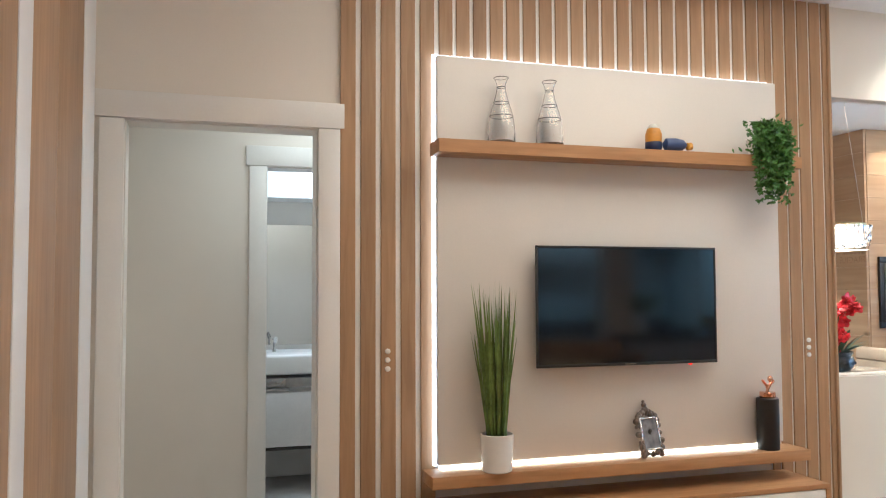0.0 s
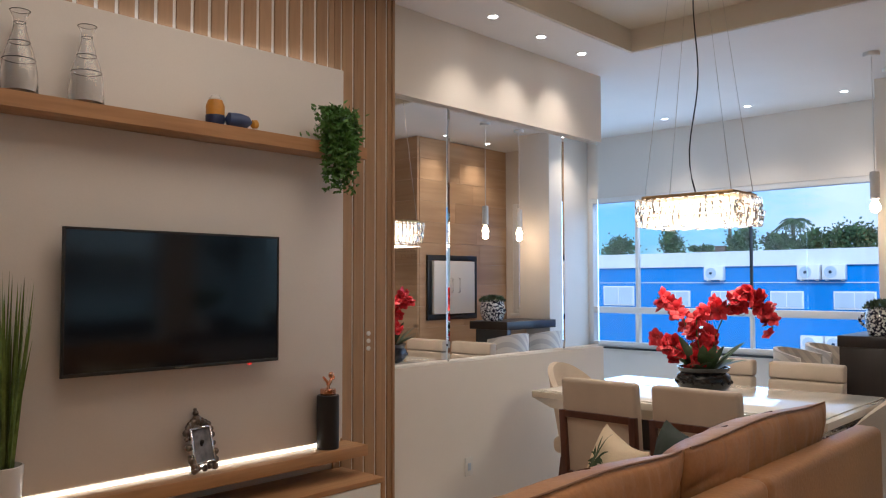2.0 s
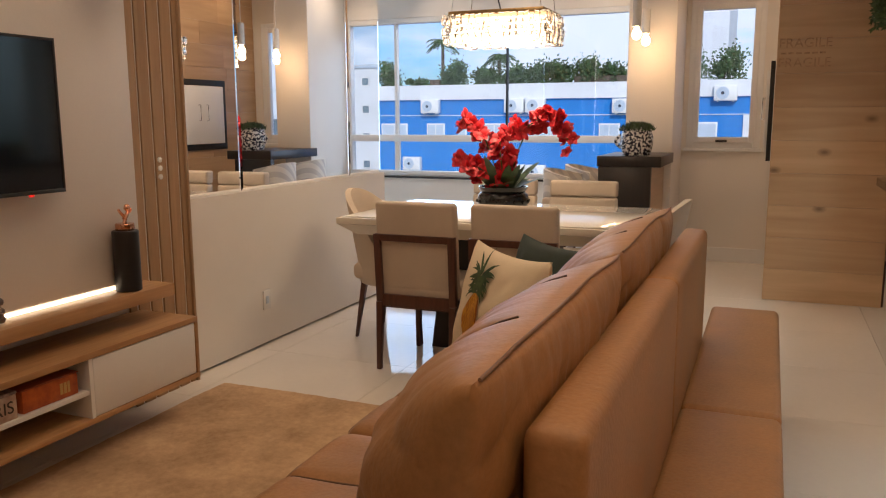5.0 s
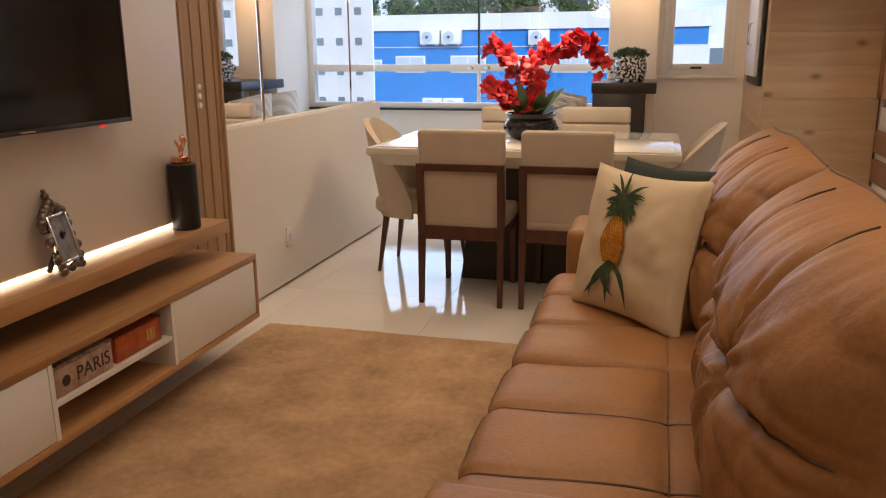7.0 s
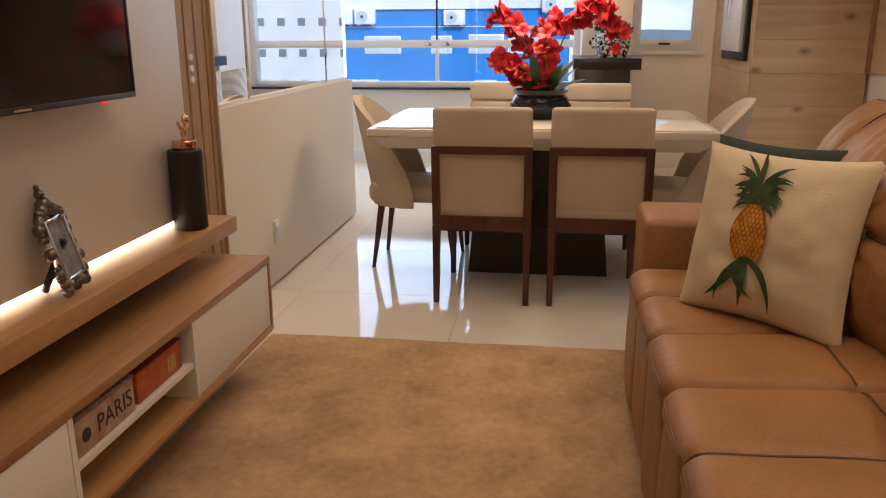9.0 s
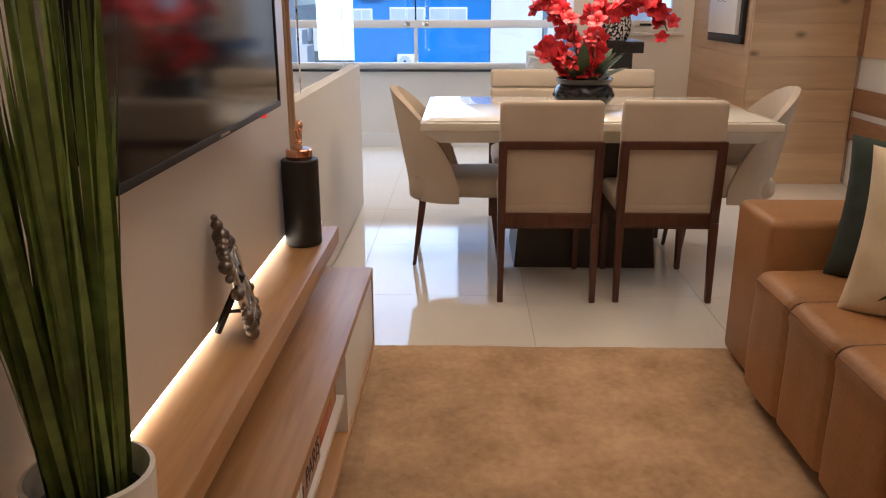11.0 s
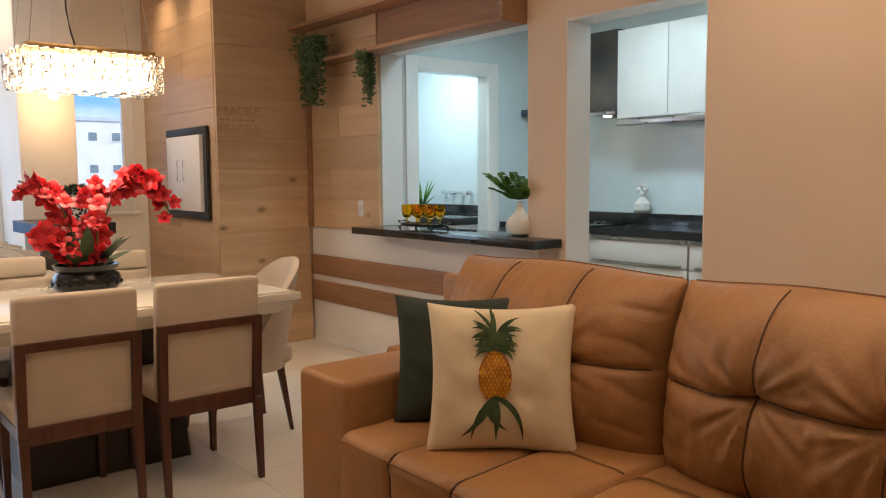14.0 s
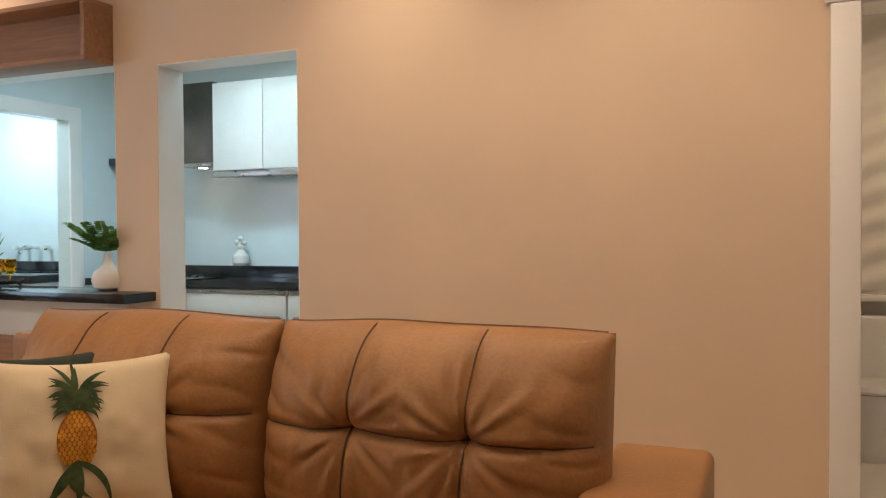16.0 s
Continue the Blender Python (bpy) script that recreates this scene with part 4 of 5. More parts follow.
for px, py in ((6.48, 1.87), (7.02, 1.88)):
    o = thing("pendant_lamp", (px, py, 1.90), "slim white pendant with a bare warm globe bulb", "pendant lamp", "pendants over the bar")
    part("bulb", lathe([(0.006, 0.0), (0.026, 0.010), (0.036, 0.034), (0.034, 0.052), (0.020, 0.078), (0.013, 0.094)], 20), M_BULB, o)
    part("socket", lathe([(0.024, 0.094), (0.031, 0.098), (0.031, 0.28), (0.026, 0.288), (0.006, 0.292)], 20), M_CERAM, o)
    part("cable", tube([(0, 0, 0.29), (0, 0, 1.10)], 0.003, 6), M_ALU, o)
    part("canopy", lathe([(0.05, 1.10), (0.055, 1.106), (0.055, 1.128)], 24), M_TRIM, o)
    lamp("POINT", (px, py - 0.0, 1.885), (px, py, 0), 5, (1.0, 0.60, 0.28), 0.03)


# ---- things on the TV wall ----
def bottle(at):
    o = thing("glass_bottle", at, "tall clear glass bottle vase with dark rings", "bottle", "bottles on the upper shelf")
    outer = [(0.062, 0.0), (0.066, 0.006), (0.065, 0.05), (0.062, 0.09), (0.056, 0.13), (0.047, 0.165), (0.037, 0.195), (0.026, 0.235), (0.0205, 0.265), (0.0215, 0.282), (0.029, 0.300), (0.035, 0.312)]
    inner = [(r - 0.003, z) for r, z in outer[::-1] if z > 0.02] + [(0.058, 0.013), (0.001, 0.012)]
    part("glass", lathe(outer + inner, 32, close=False), M_GLASS, o)
    for r, z in ((0.056, 0.128), (0.037, 0.193), (0.0205, 0.266), (0.0345, 0.310)):
        part("ring", lathe([(r, z), (r + 0.0016, z + 0.0018), (r, z + 0.0036), (r, z)], 28, close=False), M_BLACKM, o)
    return o


bottle((1.43, 3.41, 2.1005))
bottle((1.675, 3.41, 2.1005))
toy = thing("toy_figures", (2.225, 3.39, 2.1005), "small yellow and blue ornament figures", "ornament")
toy.scale = (1.2, 1.2, 1.2)
part("body", lathe([(0.028, 0.0), (0.033, 0.02), (0.034, 0.07), (0.026, 0.092), (0.008, 0.10)], 18), mat("toy_yellow", (0.60, 0.27, 0.02), 0.4), toy)
part("base", lathe([(0.029, 0.0), (0.0345, 0.014), (0.0345, 0.035), (0.0335, 0.037)], 18), mat("toy_navy", (0.02, 0.03, 0.09), 0.4), toy)
part("cap", lathe([(0.022, 0.088), (0.024, 0.096), (0.014, 0.110), (0.002, 0.114)], 16), M_CERAM, toy, "white cap")
o = part("lying_body", lathe([(0.006, 0.0), (0.026, 0.012), (0.028, 0.05), (0.022, 0.085), (0.006, 0.10)], 16), mat("toy_blue", (0.05, 0.08, 0.20), 0.4), toy)
o.matrix_local = pose(0.03, -0.02, 0.027, 0, 92, -12)
o = part("lying_foot", lathe([(0.004, 0.0), (0.016, 0.008), (0.016, 0.025), (0.004, 0.034)], 12), mat("toy_yellow_b", (0.60, 0.30, 0.03), 0.4), toy)
o.matrix_local = pose(0.125, -0.04, 0.017, 0, 80, 0)


def trailing_plant(at, spread, drop, n, label, pot=True, material=None, front=-1):
    o = thing("trailing_plant", at, label, "plant")
    if pot:
        part("pot", lathe([(0.04, 0.0), (0.052, 0.01), (0.06, 0.09), (0.056, 0.09), (0.05, 0.03), (0.001, 0.025)], 24, close=False), M_CERAM, o)
    bm = bmesh.new()
    for k in range(n):
        a = random.uniform(0, 2 * math.pi)
        reach = spread * random.uniform(0.05, 1.0)
        out = Vector((math.cos(a) * reach, math.sin(a) * reach * 0.8, 0))
        out.y = front * (0.085 + 0.6 * abs(out.y)) if n > 60 else out.y
        ln = drop * random.uniform(0.25, 1.0) ** 1.3
        for s in range(9):
            f = s / 8
            q = Vector((out.x * min(1, f * 2.2), out.y * min(1, f * 2.2), 0.10 + 0.07 * math.sin(min(1, f * 2.2) * math.pi * 0.7) - ln * max(0, f - 0.22) / 0.78))
            for j in range(5):
                d = Vector((random.uniform(-1, 1), random.uniform(-1, 1), random.uniform(-0.9, 0.5))).normalized() * random.uniform(0.014, 0.030)
                blade(bm, q, q + d, 0.0062, 0.0, 2)
    for k in range(3 * n):
        c = Vector((random.gauss(0, 0.45) * spread, front * (0.05 + abs(random.gauss(0, 0.4)) * spread), random.uniform(0.0, 0.17)))
        blade(bm, c, c + Vector((random.uniform(-1, 1), random.uniform(-1, 1), random.uniform(-0.6, 1))).normalized() * 0.03, 0.007, 0.0, 2)
    part("foliage", bm, material or M_LEAF, o)
    return o


trailing_plant((2.85, 3.40, 2.1005), 0.12, 0.40, 230, "bright green artificial trailing plant in a small pot")

plant = thing("grass_plant", (1.388, 3.385, 0.6005), "tall artificial grass in a round white pot", "potted plant")
part("pot", lathe([(0.060, 0.0), (0.068, 0.006), (0.076, 0.168), (0.070, 0.170), (0.064, 0.13), (0.002, 0.128)], 36, close=False), M_CERAM, plant)
part("soil", cyl(0.062, 0.062, 0.12, 0.132), M_BLACKM, plant)
bm = bmesh.new()
for k in range(95):
    a, r = random.uniform(0, 6.28), 0.045 * math.sqrt(random.random())
    base = Vector((r * math.cos(a), r * math.sin(a), 0.13))
    h = random.uniform(0.45, 0.74)
    tip = base * 1.0 + Vector((math.cos(a) * random.uniform(0.0, 0.09) + random.uniform(-0.05, 0.02), min(0.05, math.sin(a) * random.uniform(0, 0.08)), h))
    blade(bm, base, tip, random.uniform(0.004, 0.0075), 0.0, 6)
tagged(part("grass", bm, M_GRASS, plant), kind="stuff")

fr = thing("photo_frame", (2.26, 3.40, 0.585), "small ornate pewter photo frame on a stand", "photo frame")
fr.matrix_world = pose(2.205, 3.40, 0.6015, 0, 0, 12) @ Matrix.Diagonal((1.13, 1.13, 1.13, 1))
tilt = pose(0, 0, 0, -15, 0, 0)


def tilted(o):
    o.matrix_local = tilt
    return o


bm = bmesh.new()
for k in range(40):
    a = 2 * math.pi * k / 40
    ca_, sa_ = math.cos(a), math.sin(a)
    x = 0.062 * math.copysign(abs(ca_) ** 0.5, ca_)
    z = 0.105 + 0.082 * math.copysign(abs(sa_) ** 0.5, sa_)
    bmesh.ops.create_uvsphere(bm, u_segments=8, v_segments=5, radius=0.010 + 0.004 * math.sin(k * 2.3), matrix=pose(x, random.uniform(-0.004, 0.004), z))
for x, z, r in ((0, 0.205, 0.018), (-0.02, 0.196, 0.014), (0.02, 0.196, 0.014), (0, 0.228, 0.012), (0, 0.243, 0.007), (-0.038, 0.19, 0.011), (0.038, 0.19, 0.011), (-0.05, 0.018, 0.014), (0.05, 0.018, 0.014), (0, 0.018, 0.012)):
    bmesh.ops.create_uvsphere(bm, u_segments=8, v_segments=5, radius=r, matrix=pose(x, 0, z))
tagged(tilted(part("scrollwork", bm, M_PEWTER, fr)), kind="stuff")
tilted(part("inner_frame", boxes([(-0.052, -0.012, 0.035, -0.043, 0.006, 0.175), (0.043, -0.012, 0.035, 0.052, 0.006, 0.175), (-0.043, -0.012, 0.035, 0.043, 0.006, 0.044), (-0.043, -0.012, 0.166, 0.043, 0.006, 0.175)], bevel=0.002), M_CHROME, fr))
tilted(part("glass", bx(-0.043, -0.004, 0.044, 0.043, 0.002, 0.166), mat("photo_print", (0.30, 0.31, 0.34), 0.06, scale=25, second=(0.10, 0.11, 0.13), bump=0), fr, "blurred grey print behind glass"))
part("stand", tube([(0, 0.02, 0.12), (0, 0.075, 0.003)], 0.008, 6), M_BLACKM, fr)
part("stand_bar", tube([(0, 0.012, 0.045), (0, 0.058, 0.045)], 0.004, 6), M_BLACKM, fr)

vs = thing("decorative_jar", (2.89, 3.428, 0.6005), "tall black cylinder jar with rose gold sculpted lid", "jar")
part("body", lathe([(0.050, 0.0), (0.053, 0.003), (0.053, 0.243), (0.050, 0.246)], 40), M_BLACKM, vs)
part("lid", lathe([(0.036, 0.246), (0.0375, 0.248), (0.0375, 0.272), (0.035, 0.275), (0.001, 0.276)], 36), M_COPPER, vs)
bm = tube([(0, 0, 0.274), (0.002, 0, 0.292), (-0.004, 0, 0.305), (-0.018, 0, 0.318), (-0.030, 0, 0.332)], 0.009, 8, taper=0.6)
tube([(0, 0, 0.29), (0.012, 0, 0.306), (0.022, 0.0, 0.318), (0.032, 0, 0.318), (0.040, 0, 0.328)], 0.010, 8, bm, 0.5)
bmesh.ops.create_uvsphere(bm, u_segments=14, v_segments=10, radius=0.014, matrix=pose(0.018, 0, 0.336) @ Matrix.Diagonal((1.1, 0.8, 1.1, 1)))
part("ornament", bm, M_COPPER, vs)
vs.scale = (1.04, 1.04, 1.06)

for sx in (0.921, 3.276):
    o = thing("wall_switch", (sx, 3.566, 1.06), "three round white push switches in a column", "switch", "round switches")
    for k in range(3):
        b = part("button", lathe([(0.013, 0.0), (0.013, 0.006), (0.010, 0.008), (0.001, 0.008)], 18), M_CERAM, o)
        b.matrix_local = pose(0, 0, 0.04 * k, 90, 0, 0)


def text_mesh(body, size, m, name, material, parent=None):
    cu = bpy.data.curves.new(name, "FONT")
    cu.body, cu.size, cu.extrude = body, size, 0.0004
    cu.align_x, cu.align_y = "CENTER", "CENTER"
    tmp = bpy.data.objects.new("tmp", cu)
    me = bpy.data.meshes.new_from_object(tmp)
    bpy.data.objects.remove(tmp)
    me.materials.clear()
    me.materials.append(material)
    o = new(name, me)
    if parent:
        o.parent = parent
    o.matrix_local = m
    return o


M_INK = mat("dark_ink", (0.05, 0.035, 0.03), 0.8)
bk = thing("box_book", (2.035, 3.35, 0.305), "worn cream keepsake box lettered PARIS", "box")
part("body", bx(-0.125, -0.085, 0, 0.135, 0.07, 0.088, 0.003), mat("aged_paper_label", (0.52, 0.40, 0.30), 0.7, scale=22, second=(0.30, 0.15, 0.11)), bk)
part("lid", bx(-0.127, -0.087, 0.0885, 0.137, 0.072, 0.100, 0.003), mat("patterned_lid", (0.13, 0.09, 0.08), 0.6, scale=60, second=(0.42, 0.32, 0.26)), bk)
text_mesh("PARIS", 0.062, pose(0.045, -0.0858, 0.044, 90, 0, 0), "lettering", M_INK, bk)
part("emblem", lathe([(0.001, 0), (0.017, 0.0), (0.017, 0.001), (0.001, 0.001)], 18, close=False), M_INK, bk).matrix_local = pose(-0.075, -0.0852, 0.043, 90, 0, 0)
ob_ = thing("box_book", (2.31, 3.35, 0.305), "orange lacquered keepsake box with dark edges", "box")
part("body", bx(-0.115, -0.08, 0, 0.13, 0.08, 0.082, 0.006), mat("orange_print", (0.55, 0.13, 0.025), 0.45, scale=18, second=(0.30, 0.05, 0.015)), ob_)
part("lid", bx(-0.117, -0.082, 0.0825, 0.132, 0.082, 0.088, 0.002), mat("dark_red_lid", (0.30, 0.06, 0.02), 0.45, scale=22), ob_)
part("emblem", boxes([(0.045, -0.0815, 0.02, 0.058, -0.0803, 0.062), (0.062, -0.0815, 0.02, 0.075, -0.0803, 0.062), (0.079, -0.0815, 0.02, 0.09, -0.0803, 0.062)]), mat("gold_print", (0.55, 0.36, 0.12), 0.5), ob_)

o = thing("power_outlet", (4.148, 3.61, 0.215), "white double power outlet low on the half wall", "outlet")
part("plate", bx(-0.035, -0.009, 0, 0.035, 0, 0.115, 0.004), M_CERAM, o)
part("insert", bx(-0.014, -0.012, 0.035, 0.014, -0.009, 0.08, 0.002), M_GREYWIN, o)


# ---- dining: orchids ----
orch = thing("orchid_arrangement", (4.72, 2.33, 0.7865), "red artificial orchids in a glossy black ribbed bowl", "flower arrangement")
part("bowl", lathe([(0.085, 0.0), (0.12, 0.012), (0.148, 0.05), (0.152, 0.08), (0.142, 0.105), (0.128, 0.118), (0.140, 0.135), (0.146, 0.15), (0.138, 0.15), (0.12, 0.12), (0.002, 0.115)], 40, close=False), M_BLACK, orch)
for k in range(16):
    a = 2 * math.pi * k / 16
    b = part("knob", lathe([(0.001, 0.0), (0.010, 0.002), (0.010, 0.008), (0.001, 0.012)], 8, close=False), M_BLACK, orch)
    b.matrix_local = pose(0.148 * math.cos(a), 0.148 * math.sin(a), 0.066, 0, 90, math.degrees(a))
leaves = bmesh.new()
for k in range(24):
    a = 2 * math.pi * k / 24 + random.uniform(-0.2, 0.2)
    ln = random.uniform(0.15, 0.27)
    z1 = random.uniform(0.10, 0.30)
    blade(leaves, (0.05 * math.cos(a), 0.05 * math.sin(a), 0.12), (ln * math.cos(a), ln * math.sin(a), z1 + 0.13), 0.030, 0.06, 6, side=Vector((-math.sin(a), math.cos(a), 0.15)))
part("leaves", leaves, M_DARKLEAF, orch)


def flower_mesh():
    bm = bmesh.new()
    for k in range(5):
        a = 2 * math.pi * k / 5 + 0.3
        d = Vector((math.cos(a), math.sin(a), 0.35))
        wide = 0.026 if k % 2 else 0.017
        prev = None
        for i in range(5):
            f = i / 4
            w = wide * math.sin(math.pi * (0.12 + 0.80 * f))
            c = d * 0.051 * f + Vector((0, 0, 0.012 * math.sin(f * 2.5)))
            s = Vector((-math.sin(a), math.cos(a), 0))
            tri = [bm.verts.new(c - s * w), bm.verts.new(c + Vector((0, 0, 0.006 * (1 - f)))), bm.verts.new(c + s * w)]
            if prev:
                bm.faces.new((prev[0], tri[0], tri[1], prev[1]))
                bm.faces.new((prev[1], tri[1], tri[2], prev[2]))
            prev = tri
    bmesh.ops.create_uvsphere(bm, u_segments=6, v_segments=4, radius=0.008, matrix=pose(0, 0, 0.012))
    return bm


fm = mesh_of(flower_mesh(), "flower", M_RED)
fm.polygons.foreach_set("use_smooth", [True] * len(fm.polygons))
STEMS = [[(0, 0.02, 0.12), (-0.02, 0.05, 0.28), (-0.03, 0.10, 0.42), (-0.03, 0.17, 0.50), (-0.02, 0.27, 0.54)],
         [(0, -0.03, 0.12), (-0.01, -0.08, 0.33), (0, -0.15, 0.50), (0.01, -0.25, 0.56), (0.0, -0.34, 0.50), (-0.01, -0.40, 0.38)],
         [(-0.03, 0.05, 0.12), (-0.08, 0.10, 0.22), (-0.10, 0.16, 0.28), (-0.10, 0.22, 0.30)],
         [(-0.04, -0.02, 0.12), (-0.10, -0.03, 0.22), (-0.12, -0.02, 0.34), (-0.10, -0.01, 0.42)],
         [(0.02, 0.0, 0.12), (0.01, -0.01, 0.30), (0.0, -0.03, 0.42), (0.0, -0.06, 0.50)]]


def along(points, f):
    n = len(points) - 1
    i = min(n - 1, int(f * n))
    return Vector(points[i]).lerp(Vector(points[i + 1]), f * n - i)


for stem, (n, f0) in zip(STEMS, ((20, 0.40), (26, 0.36), (20, 0.15), (22, 0.1), (18, 0.2))):
    part("stem", tube([along(stem, k / 20) for k in range(21)], 0.004, 6), M_STEM, orch)
    for k in range(n):
        f = f0 + (1 - f0) * k / (n - 1)
        p = along(stem, f) + Vector((random.uniform(-0.05, 0.05), random.uniform(-0.035, 0.035), random.uniform(-0.045, 0.035)))
        o = new("flower", fm)
        o.parent = orch
        s = random.uniform(0.75, 1.15) * (0.75 if f > 0.93 else 1)
        o.matrix_local = pose(*p, random.uniform(30, 100), 0, random.uniform(-180, 0)) @ Matrix.Diagonal((s, s, s, 1))

# ---- bar ----
bar = thing("bar_counter", (6.9, 1.88, 0), "tall espresso bar counter against the column", "bar counter")
part("slab", bx(-0.42, -0.225, 0.955, 0.398, 0.26, 1.036, 0.003), M_ESPRESSO, bar)
part("end_panel", bx(-0.41, -0.15, 0, -0.35, 0.25, 0.954, 0.002), M_ESPRESSO, bar)
part("inner_panel", bx(-0.349, -0.15, 0.0, 0.398, -0.12, 0.954), M_RUSTIC_X, bar)


def stool(at, rz):
    o = thing("bar_stool", at, "upholstered white and grey striped bar stool", "bar stool", "stools at the bar", rz)
    part("seat", bx(-0.20, -0.20, 0.66, 0.20, 0.20, 0.74, 0.03, seg=3), M_CREAM, o)

    def surf(u, v, s):
        a = (u - 0.5) * radians(190)
        r = 0.215 + 0.014 * s
        return Vector((-math.cos(a) * r, math.sin(a) * r, 0.70 + v * (0.20 + 0.05 * math.cos(a))))
    bm = shell(24, 6, lambda u, v: surf(u, v, 1), lambda u, v: surf(u, v, -1))
    bmesh.ops.bridge_loops(bm, edges=[e for e in bm.edges if e.is_boundary])
    bmesh.ops.recalc_face_normals(bm, faces=bm.faces)
    part("backrest", bm, M_STRIPE, o)
    for x in (-0.16, 0.16):
        for y in (-0.16, 0.16):
            part("leg", leg_bm(x, y, 0.67, 0.022, 0.03, 0.04 * (1 if x > 0 else -1), 0.04 * (1 if y > 0 else -1)), M_DARKWOOD, o)
    part("footrest", boxes([(-0.19, -0.19, 0.24, 0.19, -0.17, 0.26), (-0.19, 0.17, 0.24, 0.19, 0.19, 0.26), (-0.19, -0.17, 0.24, -0.17, 0.17, 0.26), (0.17, -0.17, 0.24, 0.19, 0.17, 0.26)]), M_DARKWOOD, o)
    return o


def striped():
    m, nt, b = nodes_of("striped_cloth")
    n, l = nt.nodes, nt.links
    tc = n.new("ShaderNodeTexCoord")
    wv = n.new("ShaderNodeTexWave")
    wv.inputs["Scale"].default_value = 6.5
    wv.bands_direction = "DIAGONAL"
    rp = n.new("ShaderNodeValToRGB")
    rp.color_ramp.elements[0].position, rp.color_ramp.elements[1].position = 0.45, 0.55
    rp.color_ramp.elements[0].color, rp.color_ramp.elements[1].color = (0.62, 0.57, 0.50, 1), (0.48, 0.44, 0.40, 1)
    l.new(tc.outputs["Object"], wv.inputs["Vector"])
    l.new(wv.outputs["Color"], rp.inputs["Fac"])
    l.new(rp.outputs["Color"], b.inputs["Base Color"])
    b.inputs["Roughness"].default_value = 0.9
    return m


M_STRIPE = striped()
stool((6.27, 2.27, 0), -90)
stool((6.84, 2.24, 0), -90)


def painted_vase():
    m, nt, b = nodes_of("blue_white_vase")
    n, l = nt.nodes, nt.links
    tc = n.new("ShaderNodeTexCoord")
    no = n.new("ShaderNodeTexNoise")
    no.inputs["Scale"].default_value, no.inputs["Detail"].default_value = 58, 1.5
    rp = n.new("ShaderNodeValToRGB")
    rp.color_ramp.elements[0].position, rp.color_ramp.elements[1].position = 0.47, 0.50
    rp.color_ramp.elements[0].color, rp.color_ramp.elements[1].color = (0.70, 0.68, 0.64, 1), (0.015, 0.015, 0.03, 1)
    l.new(tc.outputs["Object"], no.inputs["Vector"])
    l.new(no.outputs["Fac"], rp.inputs["Fac"])
    l.new(rp.outputs["Color"], b.inputs["Base Color"])
    b.inputs["Roughness"].default_value = 0.15
    return m


vz = thing("painted_vase", (6.60, 1.86, 1.0365), "white ceramic planter painted with dark scrolls and a low green plant", "planter")
part("body", lathe([(0.09, 0.0), (0.105, 0.01), (0.125, 0.08), (0.125, 0.14), (0.11, 0.19), (0.125, 0.205), (0.115, 0.208), (0.10, 0.18), (0.002, 0.175)], 36, close=False), painted_vase(), vz)
part("handle", tube([(-0.0, 0.118 + 0.045 * math.sin(math.pi * k / 8), 0.06 + 0.10 * k / 8) for k in range(9)], 0.011, 8), painted_vase(), vz)
bm = bmesh.new()
for k in range(420):
    a, r = random.uniform(0, 6.28), 0.13 * math.sqrt(random.random())
    p = Vector((r * math.cos(a), r * math.sin(a), 0.19 + 0.045 * (1 - (r / 0.13) ** 2)))
    blade(bm, p, p + Vector((random.uniform(-1, 1), random.uniform(-1, 1), random.uniform(0.4, 1.6))).normalized() * random.uniform(0.025, 0.05), 0.006, 0, 2)
part("foliage", bm, M_DARKLEAF, vz)

# ---- barbecue front on the boarded wall ----
bq = thing("barbecue_door", (7.04, 0.8975, 1.01), "white barbecue door in a dark steel frame", "barbecue")
part("frame", boxes([(-0.41, 0.0, 0.0, 0.41, 0.03, 0.06), (-0.41, 0, 0.66, 0.41, 0.03, 0.72), (-0.41, 0, 0.06, -0.35, 0.03, 0.66), (0.35, 0, 0.06, 0.41, 0.03, 0.66)], bevel=0.003), M_BLACKM, bq)
d = part("door", bx(-0.34, 0.0, 0.065, 0.34, 0.055, 0.655, 0.004), M_WHITE, bq)
for hx in (-0.06, 0.06):
    part("handle", tube([(hx, 0.055, 0.30), (hx, 0.078, 0.305), (hx, 0.078, 0.46), (hx, 0.055, 0.465)], 0.005, 8), M_CHROME, d)

# ---- south wall ----
for z0, z1 in ((0.55, 0.708), (0.342, 0.503)):
    single("wall_band", bx(3.965, YS + 0.0045, z0, 6.495, YS + 0.026, z1, 0.002), wood("band_wood", (0.25, 0.12, 0.055), (0.38, 0.20, 0.10), 0, 0.45, 0.05), "horizontal brown wooden band fixed to the wall", "wall panel", "wooden wall bands")
single("bar_ledge", bx(-0.90, -0.40, 0, 0.90, 0.0, 0.048, 0.002), M_GRANITE, "polished black granite pass-through ledge", "counter", at=(4.68, 0.31, 0.931))
bxs = thing("box_shelf", (5.16, YS, 2.183), "open brown wooden box shelf on the wall above the pass-through", "shelf")
M_BOXW = wood("box_shelf_wood", (0.22, 0.105, 0.05), (0.37, 0.20, 0.10), 0, 0.45, 0.05)
part("top", bx(-1.114, 0.001, 0.297, 1.33, 0.195, 0.322, 0.002), M_BOXW, bxs)
part("back", bx(-1.084, 0.001, 0.026, 1.33, 0.018, 0.297), M_BOXW, bxs)
part("bottom", bx(-1.114, 0.001, 0.0, 0.98, 0.195, 0.026, 0.002), M_BOXW, bxs)
part("side", bx(-1.114, 0.001, 0.026, -1.084, 0.195, 0.297, 0.002), M_BOXW, bxs)
